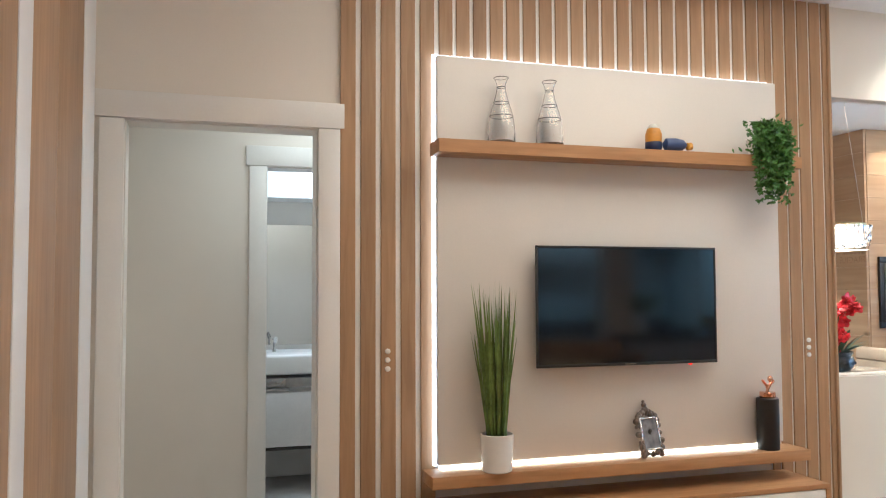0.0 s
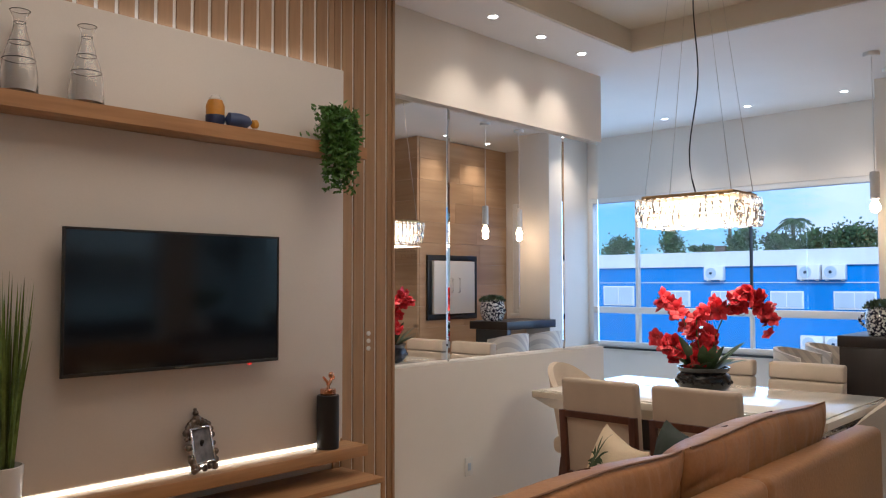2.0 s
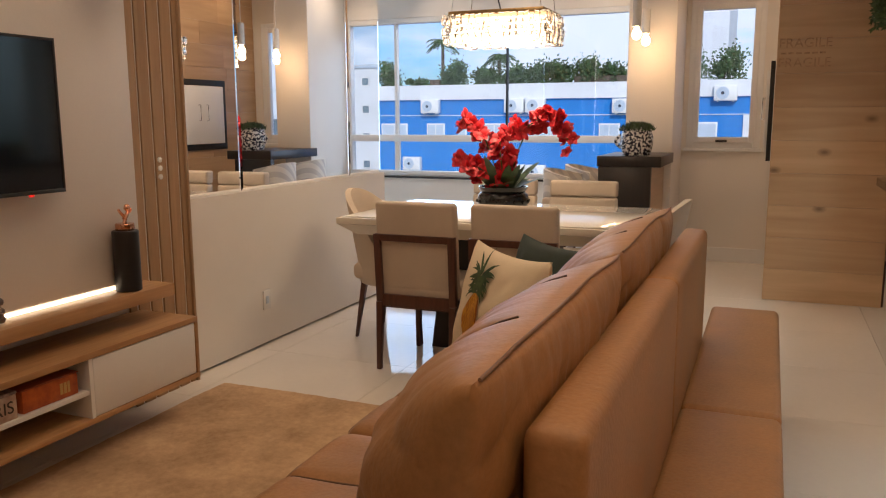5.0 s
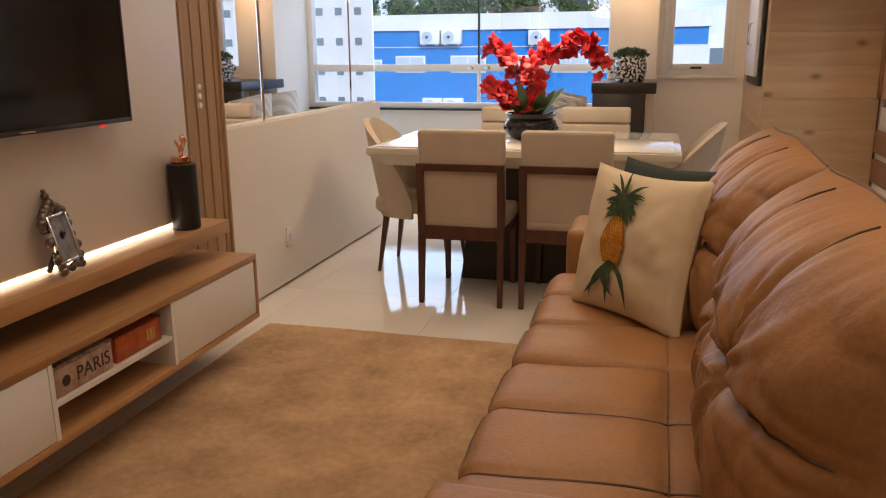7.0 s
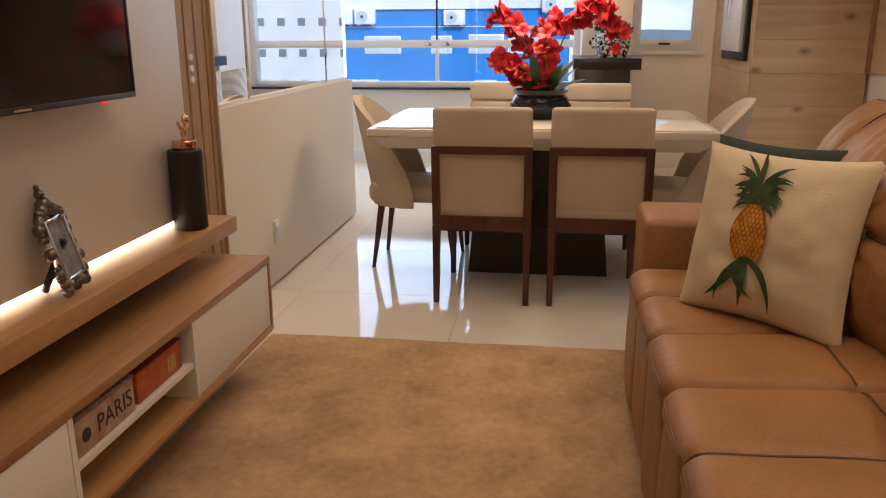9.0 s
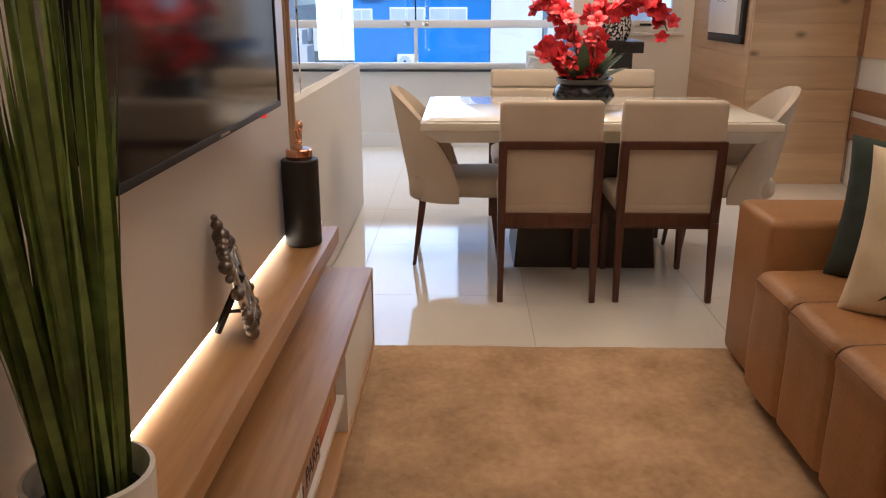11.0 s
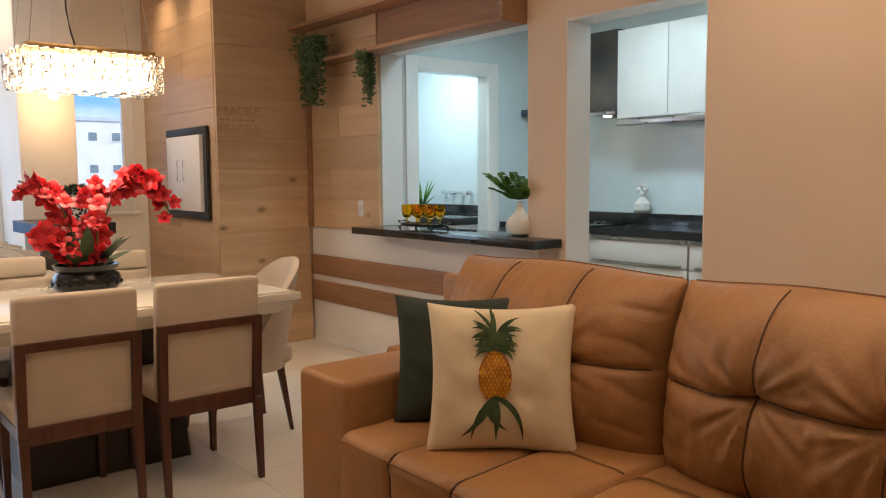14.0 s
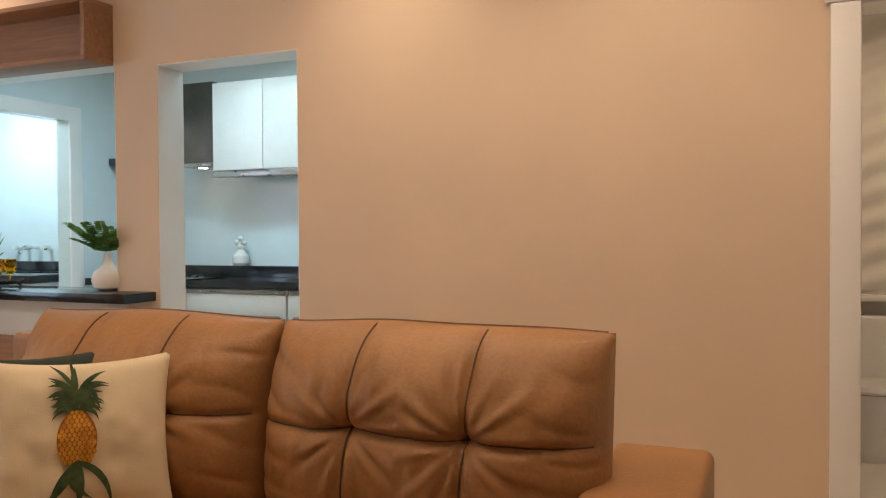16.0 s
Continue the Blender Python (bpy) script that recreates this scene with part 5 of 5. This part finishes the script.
M_FERN = mat("fern_green", (0.075, 0.13, 0.04), 0.6, var=0.3, scale=20)
trailing_plant((6.10, 0.19, 2.2095), 0.17, 0.50, 260, "dark green trailing fern over the shelf end", False, M_FERN, 1)
trailing_plant((5.45, 0.23, 2.02), 0.05, 0.36, 55, "thin green trailing sprig under the shelf", False, M_FERN, 1)
o = thing("power_outlet", (5.741, YS + 0.026, 1.042), "white power outlet on the boarded wall", "outlet")
part("plate", bx(-0.036, 0, 0, 0.036, 0.009, 0.118, 0.004), M_CERAM, o)
part("insert", bx(-0.014, 0.009, 0.04, 0.014, 0.012, 0.08, 0.002), M_GREYWIN, o)

tray = thing("serving_tray", (4.95, 0.15, 0.9795), "ornate black footed serving tray on the ledge", "tray")
part("plate", lathe([(0.001, 0.030), (0.12, 0.030), (0.135, 0.042), (0.14, 0.042), (0.125, 0.024), (0.001, 0.024)], 28, close=False), M_BLACKM, tray).scale = (1.55, 0.75, 1)
for fx in (-0.16, 0.16):
    for fy in (-0.06, 0.06):
        part("foot", tube([(fx, fy, 0.026), (fx * 1.1, fy * 1.15, 0.016), (fx * 1.05, fy * 1.1, 0.002)], 0.008, 6), M_BLACKM, tray)
    part("handle", tube([(fx * 1.28, -0.04, 0.04), (fx * 1.5, -0.03, 0.052), (fx * 1.5, 0.03, 0.052), (fx * 1.28, 0.04, 0.04)], 0.006, 6), M_BLACKM, tray)
g0 = None
for k in range(6):
    at = pose(4.95 - 0.125 + 0.125 * (k % 3), 0.112 + 0.08 * (k // 3), 1.0105)
    if g0 is None:
        g0 = single("goblet", lathe([(0.026, 0.0), (0.027, 0.003), (0.006, 0.012), (0.006, 0.04), (0.03, 0.058), (0.036, 0.09), (0.037, 0.135), (0.034, 0.135), (0.033, 0.09), (0.024, 0.064), (0.001, 0.056)], 20, close=False), M_AMBER, "amber glass goblet standing on the black tray", "goblet", "amber goblets")
        g0.matrix_world = at
    else:
        copy_thing(g0, at)
wv = thing("white_vase", (4.11, 0.085, 0.9795), "round white bottle vase with green palm leaves", "vase")
part("body", lathe([(0.04, 0.0), (0.075, 0.015), (0.088, 0.055), (0.075, 0.10), (0.035, 0.135), (0.02, 0.17), (0.022, 0.20), (0.016, 0.20), (0.015, 0.17), (0.002, 0.16)], 36, close=False), M_CERAM, wv)
bm = bmesh.new()
for k in range(20):
    a = random.uniform(-1.75, 2.6)
    ln = random.uniform(0.08, 0.21)
    tip = Vector((math.cos(a) * ln, math.sin(a) * ln, 0.21 + random.uniform(0.08, 0.20)))
    for j in range(13):
        f = 0.22 + 0.78 * j / 12
        c = Vector((0, 0, 0.19)).lerp(tip, f) - Vector((0, 0, 0.04 * f * f))
        for sgn in (-1, 1):
            blade(bm, c, c + Vector((-math.sin(a) * sgn * 0.045 + math.cos(a) * 0.035, math.cos(a) * sgn * 0.045 + math.sin(a) * 0.035, 0.014)) * (1.25 - 0.6 * f), 0.0065, 0.008, 3)
part("fronds", bm, M_LEAF, wv)


# ---- kitchen, laundry, bathrooms ----
for k, (x0, x1) in enumerate(((2.05, 2.88), (2.89, 3.72), (3.73, 4.56), (4.57, 5.42))):
    o = thing("base_cabinet", ((x0 + x1) / 2, -1.33, 0), "light grey kitchen base cabinet with a slim metal pull", "cabinet", "kitchen base cabinets")
    h = (x1 - x0) / 2
    part("body", bx(-h, -0.28, 0.10, h, 0.27, 0.905), M_KCAB, o)
    part("plinth", bx(-h, -0.28, 0, h, 0.22, 0.10), M_BLACKM, o)
    dr = part("drawer_front", bx(-h + 0.004, 0.271, 0.72, h - 0.004, 0.29, 0.875, 0.002), M_KCAB, o)
    part("handle", bx(-h + 0.05, 0.29, 0.725, h - 0.05, 0.302, 0.737), M_INOX, dr)
    for a, b in ((-h + 0.004, -0.002), (0.002, h - 0.004)):
        part("door", bx(a, 0.271, 0.11, b, 0.29, 0.71, 0.002), M_KCAB, o)
    part("grip", bx(-h + 0.02, 0.272, 0.885, h - 0.02, 0.292, 0.897), M_INOX, o)
single("kitchen_worktop", boxes([(2.0, -1.618, 0.915, 5.46, -1.02, 0.965), (2.0, -1.618, 0.966, 5.46, -1.50, 1.045)]), M_GRANITE, "polished black granite kitchen worktop with upstand", "worktop")
for k, (x0, x1) in enumerate(((2.02, 2.765), (2.77, 3.635), (3.64, 4.50))):
    o = thing("wall_cabinet", ((x0 + x1) / 2, -1.45, 1.715), "pale kitchen wall cabinet with a metal bottom rail", "cabinet", "kitchen wall cabinets")
    h = (x1 - x0) / 2
    part("body", bx(-h, -0.165, 0, h, 0.15, 0.645), M_KCAB, o)
    for a, b in ((-h + 0.003, -0.002), (0.002, h - 0.003)):
        part("door", bx(a, 0.151, 0.02, b, 0.17, 0.643, 0.002), M_KCAB, o)
    part("rail", bx(-h, 0.10, -0.03, h, 0.175, 0.015, 0.003), M_INOX, o)
# Extractor hood: dark chimney on a thin steel body, above the hob.
hood = thing("oven_tower", (4.645, -1.45, 1.77), "dark stainless extractor hood over the hob", "extractor hood")
part("chimney", bx(-0.135, -0.165, 0.025, 0.135, 0.145, 0.61, 0.004), mat("smoked_steel", (0.12, 0.11, 0.10), 0.3, 0.8, bump=0), hood)
part("body", bx(-0.14, -0.165, 0.0, 0.14, 0.18, 0.025, 0.004), M_INOX, hood)
part("light", cyl(0.03, 0.03, -0.004, 0.0, at=(0.03, 0.06), seg=14), M_DOWN, hood)
single("wall_shelf", bx(-0.2, -0.16, 0, 0.17, 0.16, 0.05, 0.004), mat("blue_grey_shelf", (0.06, 0.09, 0.12), 0.4), "dark blue-grey shelf high on the kitchen wall", "shelf", at=(5.32, -1.45, 1.815))
hob = thing("hob", (4.62, -1.255, 0.9655), "black glass hob with cast burners", "hob")
part("glass", bx(-0.29, -0.24, 0, 0.29, 0.24, 0.008, 0.002), M_BLACK, hob)
for hx in (-0.16, 0.16):
    for hy in (-0.11, 0.11):
        part("burner", lathe([(0.05, 0.008), (0.052, 0.02), (0.03, 0.026), (0.001, 0.026)], 18), M_INOX, hob)
        hob.children[-1].location = (hx, hy, 0)
orn = thing("ceramic_ornament", (4.47, -1.555, 1.0455), "white ceramic jar with a knotted lid", "ornament")
part("body", lathe([(0.05, 0.0), (0.065, 0.02), (0.062, 0.07), (0.035, 0.10), (0.02, 0.12)], 24), M_CERAM, orn)
bm = bmesh.new()
for dx, dz, r in ((0.0, 0.14, 0.026), (0.03, 0.17, 0.024), (-0.025, 0.17, 0.022), (0.005, 0.20, 0.020)):
    bmesh.ops.create_uvsphere(bm, u_segments=12, v_segments=8, radius=r, matrix=pose(dx, 0, dz))
part("lid", bm, M_CERAM, orn)
tub = thing("laundry_sink", (6.35, -1.055, 0), "black stone laundry counter with a chrome tap", "sink", "", -90)
part("cabinet", bx(-0.25, -0.60, 0, 0.33, 0.60, 0.93), M_KCAB, tub)
part("counter", bx(-0.28, -0.62, 0.931, 0.34, 0.62, 0.99, 0.003), M_GRANITE, tub)
part("upstand", bx(0.31, -0.62, 0.991, 0.34, 0.62, 1.07), M_GRANITE, tub)
part("tap", tube([(0.33, 0.0, 1.18), (0.18, 0.0, 1.18), (0.15, 0.0, 1.14)], 0.012, 8), M_CHROME, tub)
for ty in (-0.12, 0.12, 0.24):
    part("valve", cyl(0.02, 0.02, 0, 0.04, seg=12, m=pose(0.33, ty, 1.18, 0, -90, 0)), M_CHROME, tub)
pl = thing("potted_plant", (6.60, -1.12, 0.9905), "small spiky green plant on the laundry counter", "plant")
bm = bmesh.new()
for k in range(40):
    a = random.uniform(0, 6.28)
    blade(bm, (0, 0, 0.06), (math.cos(a) * 0.12, math.sin(a) * 0.12, random.uniform(0.12, 0.36)), 0.008, 0.02, 4)
part("leaves", bm, M_LEAF, pl)
part("pot", lathe([(0.04, 0.0), (0.05, 0.08), (0.045, 0.08), (0.001, 0.07)], 20, close=False), M_CERAM, pl)

van = thing("bathroom_vanity", (0.78, 5.9, 0), "wall-hung grey bathroom vanity with a white basin", "vanity")
part("cabinet", bx(-0.40, -0.22, 0.32, 0.40, 0.29, 0.80, 0.003), M_KCAB, van)
part("plinth_bar", bx(-0.40, -0.235, 0.30, 0.40, 0.29, 0.318), M_ESPRESSO, van)
part("drawer", bx(-0.398, -0.24, 0.742, 0.398, -0.222, 0.80, 0.002), M_INOX, van)
part("door", bx(-0.398, -0.24, 0.325, 0.398, -0.222, 0.70, 0.002), M_KCAB, van)
part("rail", bx(-0.398, -0.236, 0.712, 0.398, -0.222, 0.73), M_INOX, van)
part("basin", bx(-0.41, -0.26, 0.825, 0.41, 0.29, 0.965, 0.02, seg=3), M_CERAM, van)
part("tap", tube([(-0.17, 0.05, 0.965), (-0.17, 0.05, 1.06), (-0.17, -0.05, 1.07), (-0.17, -0.06, 1.04)], 0.014, 8), M_CHROME, van)
single("bathroom_mirror", bx(-0.40, -0.02, 0, 0.40, 0.0, 0.92), M_MIRROR, "plain bathroom wall mirror above the basin", "mirror", at=(0.78, 6.198, 1.0))
dl = thing("door_leaf", (0.04, 0.02, 0), "white bathroom door standing open with dark hinges", "door")
dl.matrix_world = pose(0.492, -0.11, 0.01, 0, 0, 0)
part("leaf", bx(0.0, -0.80, 0, 0.036, -0.01, 2.09, 0.003), M_TRIM, dl)
for hz in (0.25, 1.08, 1.90):
    part("hinge", cyl(0.008, 0.008, hz, hz + 0.09, at=(-0.006, -0.004), seg=10), M_INOX, dl)
part("handle", tube([(-0.004, -0.72, 1.0), (-0.045, -0.72, 1.0), (-0.045, -0.61, 1.0)], 0.009, 8), M_CHROME, dl)
wc = thing("toilet", (0.30, -1.66, 0), "white ceramic toilet against a textured tile wall", "toilet")
part("bowl", lathe([(0.13, 0.0), (0.14, 0.05), (0.15, 0.20), (0.19, 0.33), (0.20, 0.38), (0.19, 0.385), (0.001, 0.38)], 30, close=False), M_CERAM, wc)
part("seat", lathe([(0.001, 0.387), (0.205, 0.387), (0.21, 0.40), (0.20, 0.425), (0.001, 0.428)], 30, close=False), M_CERAM, wc)
part("cistern", bx(-0.20, -0.32, 0.36, 0.20, -0.16, 0.78, 0.02, seg=3), M_CERAM, wc)
wave = sheet(60, 90, lambda u, v: Vector((-0.64 + 1.88 * u, -1.985 + 0.016 * math.sin(v * 60 + 1.2 * math.sin(u * 26)), 0.92 + 1.68 * v)))
tagged(part("wall_tile_relief", wave, M_WALL), "", "", "", "structure")
single("bathroom_ledge", bx(-0.64, -1.998, 0.86, 1.24, -1.86, 0.90, 0.003), M_CERAM, "narrow white stone ledge above the toilet", "ledge")

# boards on the west wall of the entrance
bds = fixed("wall_west_boards", bx(-0.368, 1.75, 0, -0.36, 3.55, 3.02), M_SLATGAP)
for y0, y1 in ((1.75, 2.04), (2.20, 2.60), (2.604, 3.10)):
    part("board", bx(-0.36, y0, 0, -0.325, y1, 3.02, 0.002), M_SLAT, bds)
for y0, y1 in ((2.042, 2.198), (3.102, 3.40)):
    part("strip", bx(-0.36, y0, 0, -0.322, y1, 3.02, 0.002), M_TRIM, bds, "white vertical strip")

# ---- outside ----
fixed("ground", bx(8.9, -400, -9.4, 900, 400, -9.0), M_GROUND)
FX = 33.0
bb = thing("blue_building", (FX, 14, -9), "bright blue apartment block with a white parapet", "building")
part("wall", bx(0, -14.0, 0, 9, 22, 11.12), M_BLUE, bb)
part("parapet", bx(-0.12, -14.1, 11.12, 9.1, 22.1, 11.75), M_BWHITE, bb)
part("string_course", bx(-0.04, -14.0, 10.43, 0.0, 22, 10.46), M_BWHITE, bb)
part("string_course", bx(-0.04, -11.7, 7.30, 0.0, 22, 7.34), M_BWHITE, bb)
part("white_bay", bx(-0.08, -14.08, 0, 8, -12.07, 10.42), M_BWHITE, bb)
for wy, wz, ww, wh in ((16.64, 9.4, 1.3, 0.7), (14.62, 9.4, 0.85, 0.7), (13.37, 9.55, 0.4, 0.4), (11.9, 9.4, 1.3, 0.7), (9.4, 9.4, 1.5, 0.7), (7.0, 9.4, 0.85, 0.7), (3.6, 9.4, 1.5, 0.75), (5.2, 9.4, 1.4, 0.75), (19.5, 9.4, 1.6, 0.9), (22.5, 9.4, 1.6, 0.9), (3.0, 6.4, 2.2, 1.2), (6.4, 6.4, 1.8, 1.2), (12.2, 6.4, 1.8, 1.2), (15.6, 6.4, 1.5, 1.2)):
    w = part("window", bx(-0.05, wy - 14 - ww / 2, wz, 0.02, wy - 14 + ww / 2, wz + wh, 0.01), M_ALU, bb)
    part("pane", bx(-0.07, wy - 14 - ww / 2 + 0.06, wz + 0.06, -0.051, wy - 14 - 0.02, wz + wh - 0.06), M_GREYWIN, w)
    part("pane", bx(-0.07, wy - 14 + 0.02, wz + 0.06, -0.051, wy - 14 + ww / 2 - 0.06, wz + wh - 0.06), M_GREYWIN, w)
ac0 = None
for ay, az in ((14.8, 10.55), (10.97, 10.55), (10.05, 10.55), (6.45, 10.5), (15.7, 8.05), (10.9, 7.8), (10.0, 7.8), (5.2, 7.8), (2.6, 10.95)):
    if ac0 is None:
        ac0 = thing("air_conditioner", (FX, ay, az - 9), "white outdoor air conditioning unit on a bracket", "air conditioner", "wall air conditioners")
        part("housing", bx(-0.34, -0.42, 0, -0.04, 0.42, 0.58, 0.03), M_ALU, ac0)
        part("grille", cyl(0.23, 0.23, 0, 0.02, seg=24, m=pose(-0.341, 0.1, 0.29, 0, -90, 0)), M_GREYWIN, ac0)
        part("fan_hub", cyl(0.06, 0.06, 0, 0.03, seg=16, m=pose(-0.355, 0.1, 0.29, 0, -90, 0)), M_DARKWIN, ac0)
        part("bracket", boxes([(-0.30, -0.3, -0.05, 0.0, -0.26, 0), (-0.30, 0.26, -0.05, 0, 0.3, 0)]), M_ALU, ac0)
    else:
        copy_thing(ac0, pose(FX, ay, az - 9))
tw = thing("white_tower", (52, 6.3, -9), "tall plain white apartment tower behind the blue block", "building")
part("wall", bx(0, -2.7, 0, 10, 2.9, 28), M_BWHITE, tw)
for k in range(5):
    w = part("window", bx(-0.05, -0.1, 6.4 + 3.0 * k, 0.03, 0.9, 7.9 + 3.0 * k), M_ALU, tw)
    part("pane", bx(-0.07, 0.0, 6.5 + 3.0 * k, -0.052, 0.8, 7.8 + 3.0 * k), M_DARKWIN, w)
wb = thing("white_building", (90, -30, -9), "white apartment block with small windows", "building")
part("wall", bx(0, -22, 0, 14, 13, 16.5), M_BWHITE, wb)
part("cornice", bx(-0.2, -22.2, 16.5, 14.2, 13.2, 16.9), M_GREYWIN, wb)
for r in range(5):
    for c in range(14):
        w = part("window", bx(-0.06, -20.9 + 2.4 * c, 1.9 + 3.4 * r - 1.2, 0.02, -19.8 + 2.4 * c, 3.0 + 3.4 * r - 1.2), M_ALU, wb)
        part("pane", bx(-0.09, -20.78 + 2.4 * c, 2.02 + 3.4 * r - 1.2, -0.062, -19.92 + 2.4 * c, 2.88 + 3.4 * r - 1.2), M_FARWIN, w)


def bush(at, rx, ry, rz, n, leaf, name="tree", label="dense green bush on the flat roof", trunk=0.0):
    o = thing(name, at, label, "tree", "roof bushes")
    bm = bmesh.new()
    clumps = [(random.gauss(0, 0.38), random.gauss(0, 0.42), random.uniform(0.1, 1.0)) for _ in range(16)]
    for k in range(n):
        c = random.choice(clumps)
        d = Vector((random.gauss(0, 0.24), random.gauss(0, 0.20), random.gauss(0, 0.20)))
        p = Vector(((c[0] + d.x) * rx, (c[1] + d.y) * ry, max(0.02, c[2] + d.z) * rz))
        q = p + Vector((random.uniform(-1, 1), random.uniform(-1, 1), random.uniform(-0.4, 1))).normalized() * leaf
        blade(bm, p, q, leaf * 0.28, 0, 2)
    part("crown", bm, M_TREE, o)
    part("trunk", tube([(0, 0, 0), (0.05, 0.03, 0.4 * rz), (0.0, 0.0, 0.7 * rz)], 0.07, 7, taper=0.5), M_TRUNK, o)
    return o


for by, bs, bh in ((18.7, 0.6, 1.1), (16.9, 0.45, 0.35), (15.1, 0.9, 1.2), (13.4, 0.6, 0.75), (12.3, 0.7, 0.75), (11.1, 0.8, 1.0), (10.0, 0.8, 0.9), (8.8, 0.9, 1.05), (7.6, 0.8, 0.9), (5.6, 0.8, 0.7), (2.9, 1.0, 1.35), (21.5, 1.3, 0.9), (24.5, 1.4, 1.2)):
    bush((FX + 3.5, by, 2.75), 0.8, bs, bh * 0.9, 1300, 0.15)
for py, pw in ((15.95, 0.25), (8.0, 1.2)):
    part("planter", bx(3.0, py - 14 - pw, 11.75, 3.2, py - 14 + pw, 12.15, 0.02), M_TRUNK, bb)


def palm(at, h):
    o = thing("palm_tree", at, "palm tree rising above the blue block", "palm tree", "palms")
    part("trunk", tube([(0.03 * math.sin(k), 0, h * k / 8) for k in range(9)], 0.12, 8, taper=0.7), M_TRUNK, o)
    bm = bmesh.new()
    for k in range(22):
        a = 2 * math.pi * k / 22
        up = random.uniform(-0.2, 0.9)
        tip = Vector((math.cos(a) * 0.75, math.sin(a) * 0.75, h + 0.6 * up))
        for j in range(14):
            f = j / 13
            c = Vector((0, 0, h)).lerp(tip, f) - Vector((0, 0, 0.5 * f * f))
            for s in (-1, 1):
                blade(bm, c, c + Vector((-math.sin(a) * s * 0.2 + math.cos(a) * 0.1, math.cos(a) * s * 0.2 + math.sin(a) * 0.1, -0.08)), 0.022, 0.05, 2)
    part("crown", bm, M_TREE, o)


palm((FX + 6, 16.75, -9), 14.2)
palm((FX + 6, 13.7, -9), 13.4)
bm = bmesh.new()
for k in range(150):
    x, y = random.uniform(70, 300), random.uniform(-150, 160)
    w, h = random.uniform(3, 10), random.uniform(2, 7)
    bx(x, y, -9, x + w, y + w, -9 + h, 0, bm)
tagged(part("distant_town", bm, M_BWHITE), "far low white houses of the town", "houses", "", "stuff")
bm = sheet(2, 60, lambda u, v: Vector((420, -420 + 840 * v, -9 + u * (10 + 5 * noise.noise(Vector((v * 12, 0, 0)))))))
tagged(part("backdrop_hills", bm, mat("far_hills", (0.16, 0.22, 0.27), 0.9, scale=0.02, fine=0.3)), "", "", "", "structure")


# ---- floor tiles ----
tile_meshes = {}


def tile(w, d, parent):
    key = (round(w, 3), round(d, 3))
    if key not in tile_meshes:
        bm = bx(0.001, 0.001, -0.004, w - 0.001, d - 0.001, 0.0)
        tile_meshes[key] = mesh_of(bm, "tile", M_TILE)
    o = new("tile", tile_meshes[key])
    o.parent = parent
    return o


tiles = fixed("floor_tiles", bx(-0.59, -2.0, -0.0045, 8.04, 5.44, -0.0038), M_GROUT)
ts = 0.80
for i in range(-1, 11):
    for j in range(-3, 7):
        x0, x1 = max(-0.59, 0.05 + ts * i), min(8.04, 0.05 + ts * (i + 1))
        y0, y1 = max(-2.0, 0.25 + ts * j), min(5.44, 0.25 + ts * (j + 1))
        if x1 - x0 < 0.02 or y1 - y0 < 0.02:
            continue
        tile(x1 - x0, y1 - y0, tiles).location = (x0, y0, 0)


# ---- rustic boards ----
def boards(parent, u0, u1, z0, z1, place, material, axis):
    """Rows of boards, laid in broken bond."""
    rows = max(1, round((z1 - z0) / 0.236))
    h = (z1 - z0) / rows
    for r in range(rows):
        u = u0
        first = True
        while u < u1 - 0.01:
            ln = random.uniform(0.5, 1.2) if first else random.uniform(0.9, 1.4)
            first = False
            e = u1 if u1 - (u + ln) < 0.25 else min(u1, u + ln)
            lift = random.uniform(0.0, 0.0025)
            a, b, c, d = u + 0.0006, e - 0.0006, z0 + r * h + 0.0006, z0 + (r + 1) * h - 0.0006
            if axis == 1:
                bm = bx(place - lift - 0.004, a, c, place + 0.022, b, d, 0.0012, seg=1)
            else:
                bm = bx(a, place - 0.022, c, b, place + lift + 0.004, d, 0.0012, seg=1)
            part("board", bm, material, parent)
            u = e


wb_root = fixed("wall_boards", bx(6.526, 0.10, 0, 6.529, 0.85, 3.02), M_DARKWOOD)
boards(wb_root, 0.116, 0.892, 0.0, 3.026, 6.503, M_RUSTIC, 1)
boards(wb_root, 6.53, 8.045, 0.0, 3.026, 0.888, M_RUSTIC_X, 0)
boards(wb_root, 5.514, 6.497, 0.935, 3.026, YS + 0.0225, M_RUSTIC_X, 0)
part("corner_trim", bx(6.432, YS + 0.029, 0.935, 6.494, YS + 0.045, 2.182, 0.002), M_BOXW, wb_root)
M_STENCIL = mat("faded_red_stencil", (0.47, 0.295, 0.17), 0.8, var=0.2, scale=30)
for z, s in ((1.835, 0.092), (1.70, 0.092)):
    text_mesh("FRAGILE", s, pose(6.4945, 0.715, z, 90, 0, -90), "stencil_lettering", M_STENCIL, wb_root)
part("stencil_bar", boxes([(6.4935, 0.87 - 0.05 * k - 0.036, 1.762, 6.4945, 0.87 - 0.05 * k, 1.774) for k in range(6)]), M_STENCIL, wb_root)
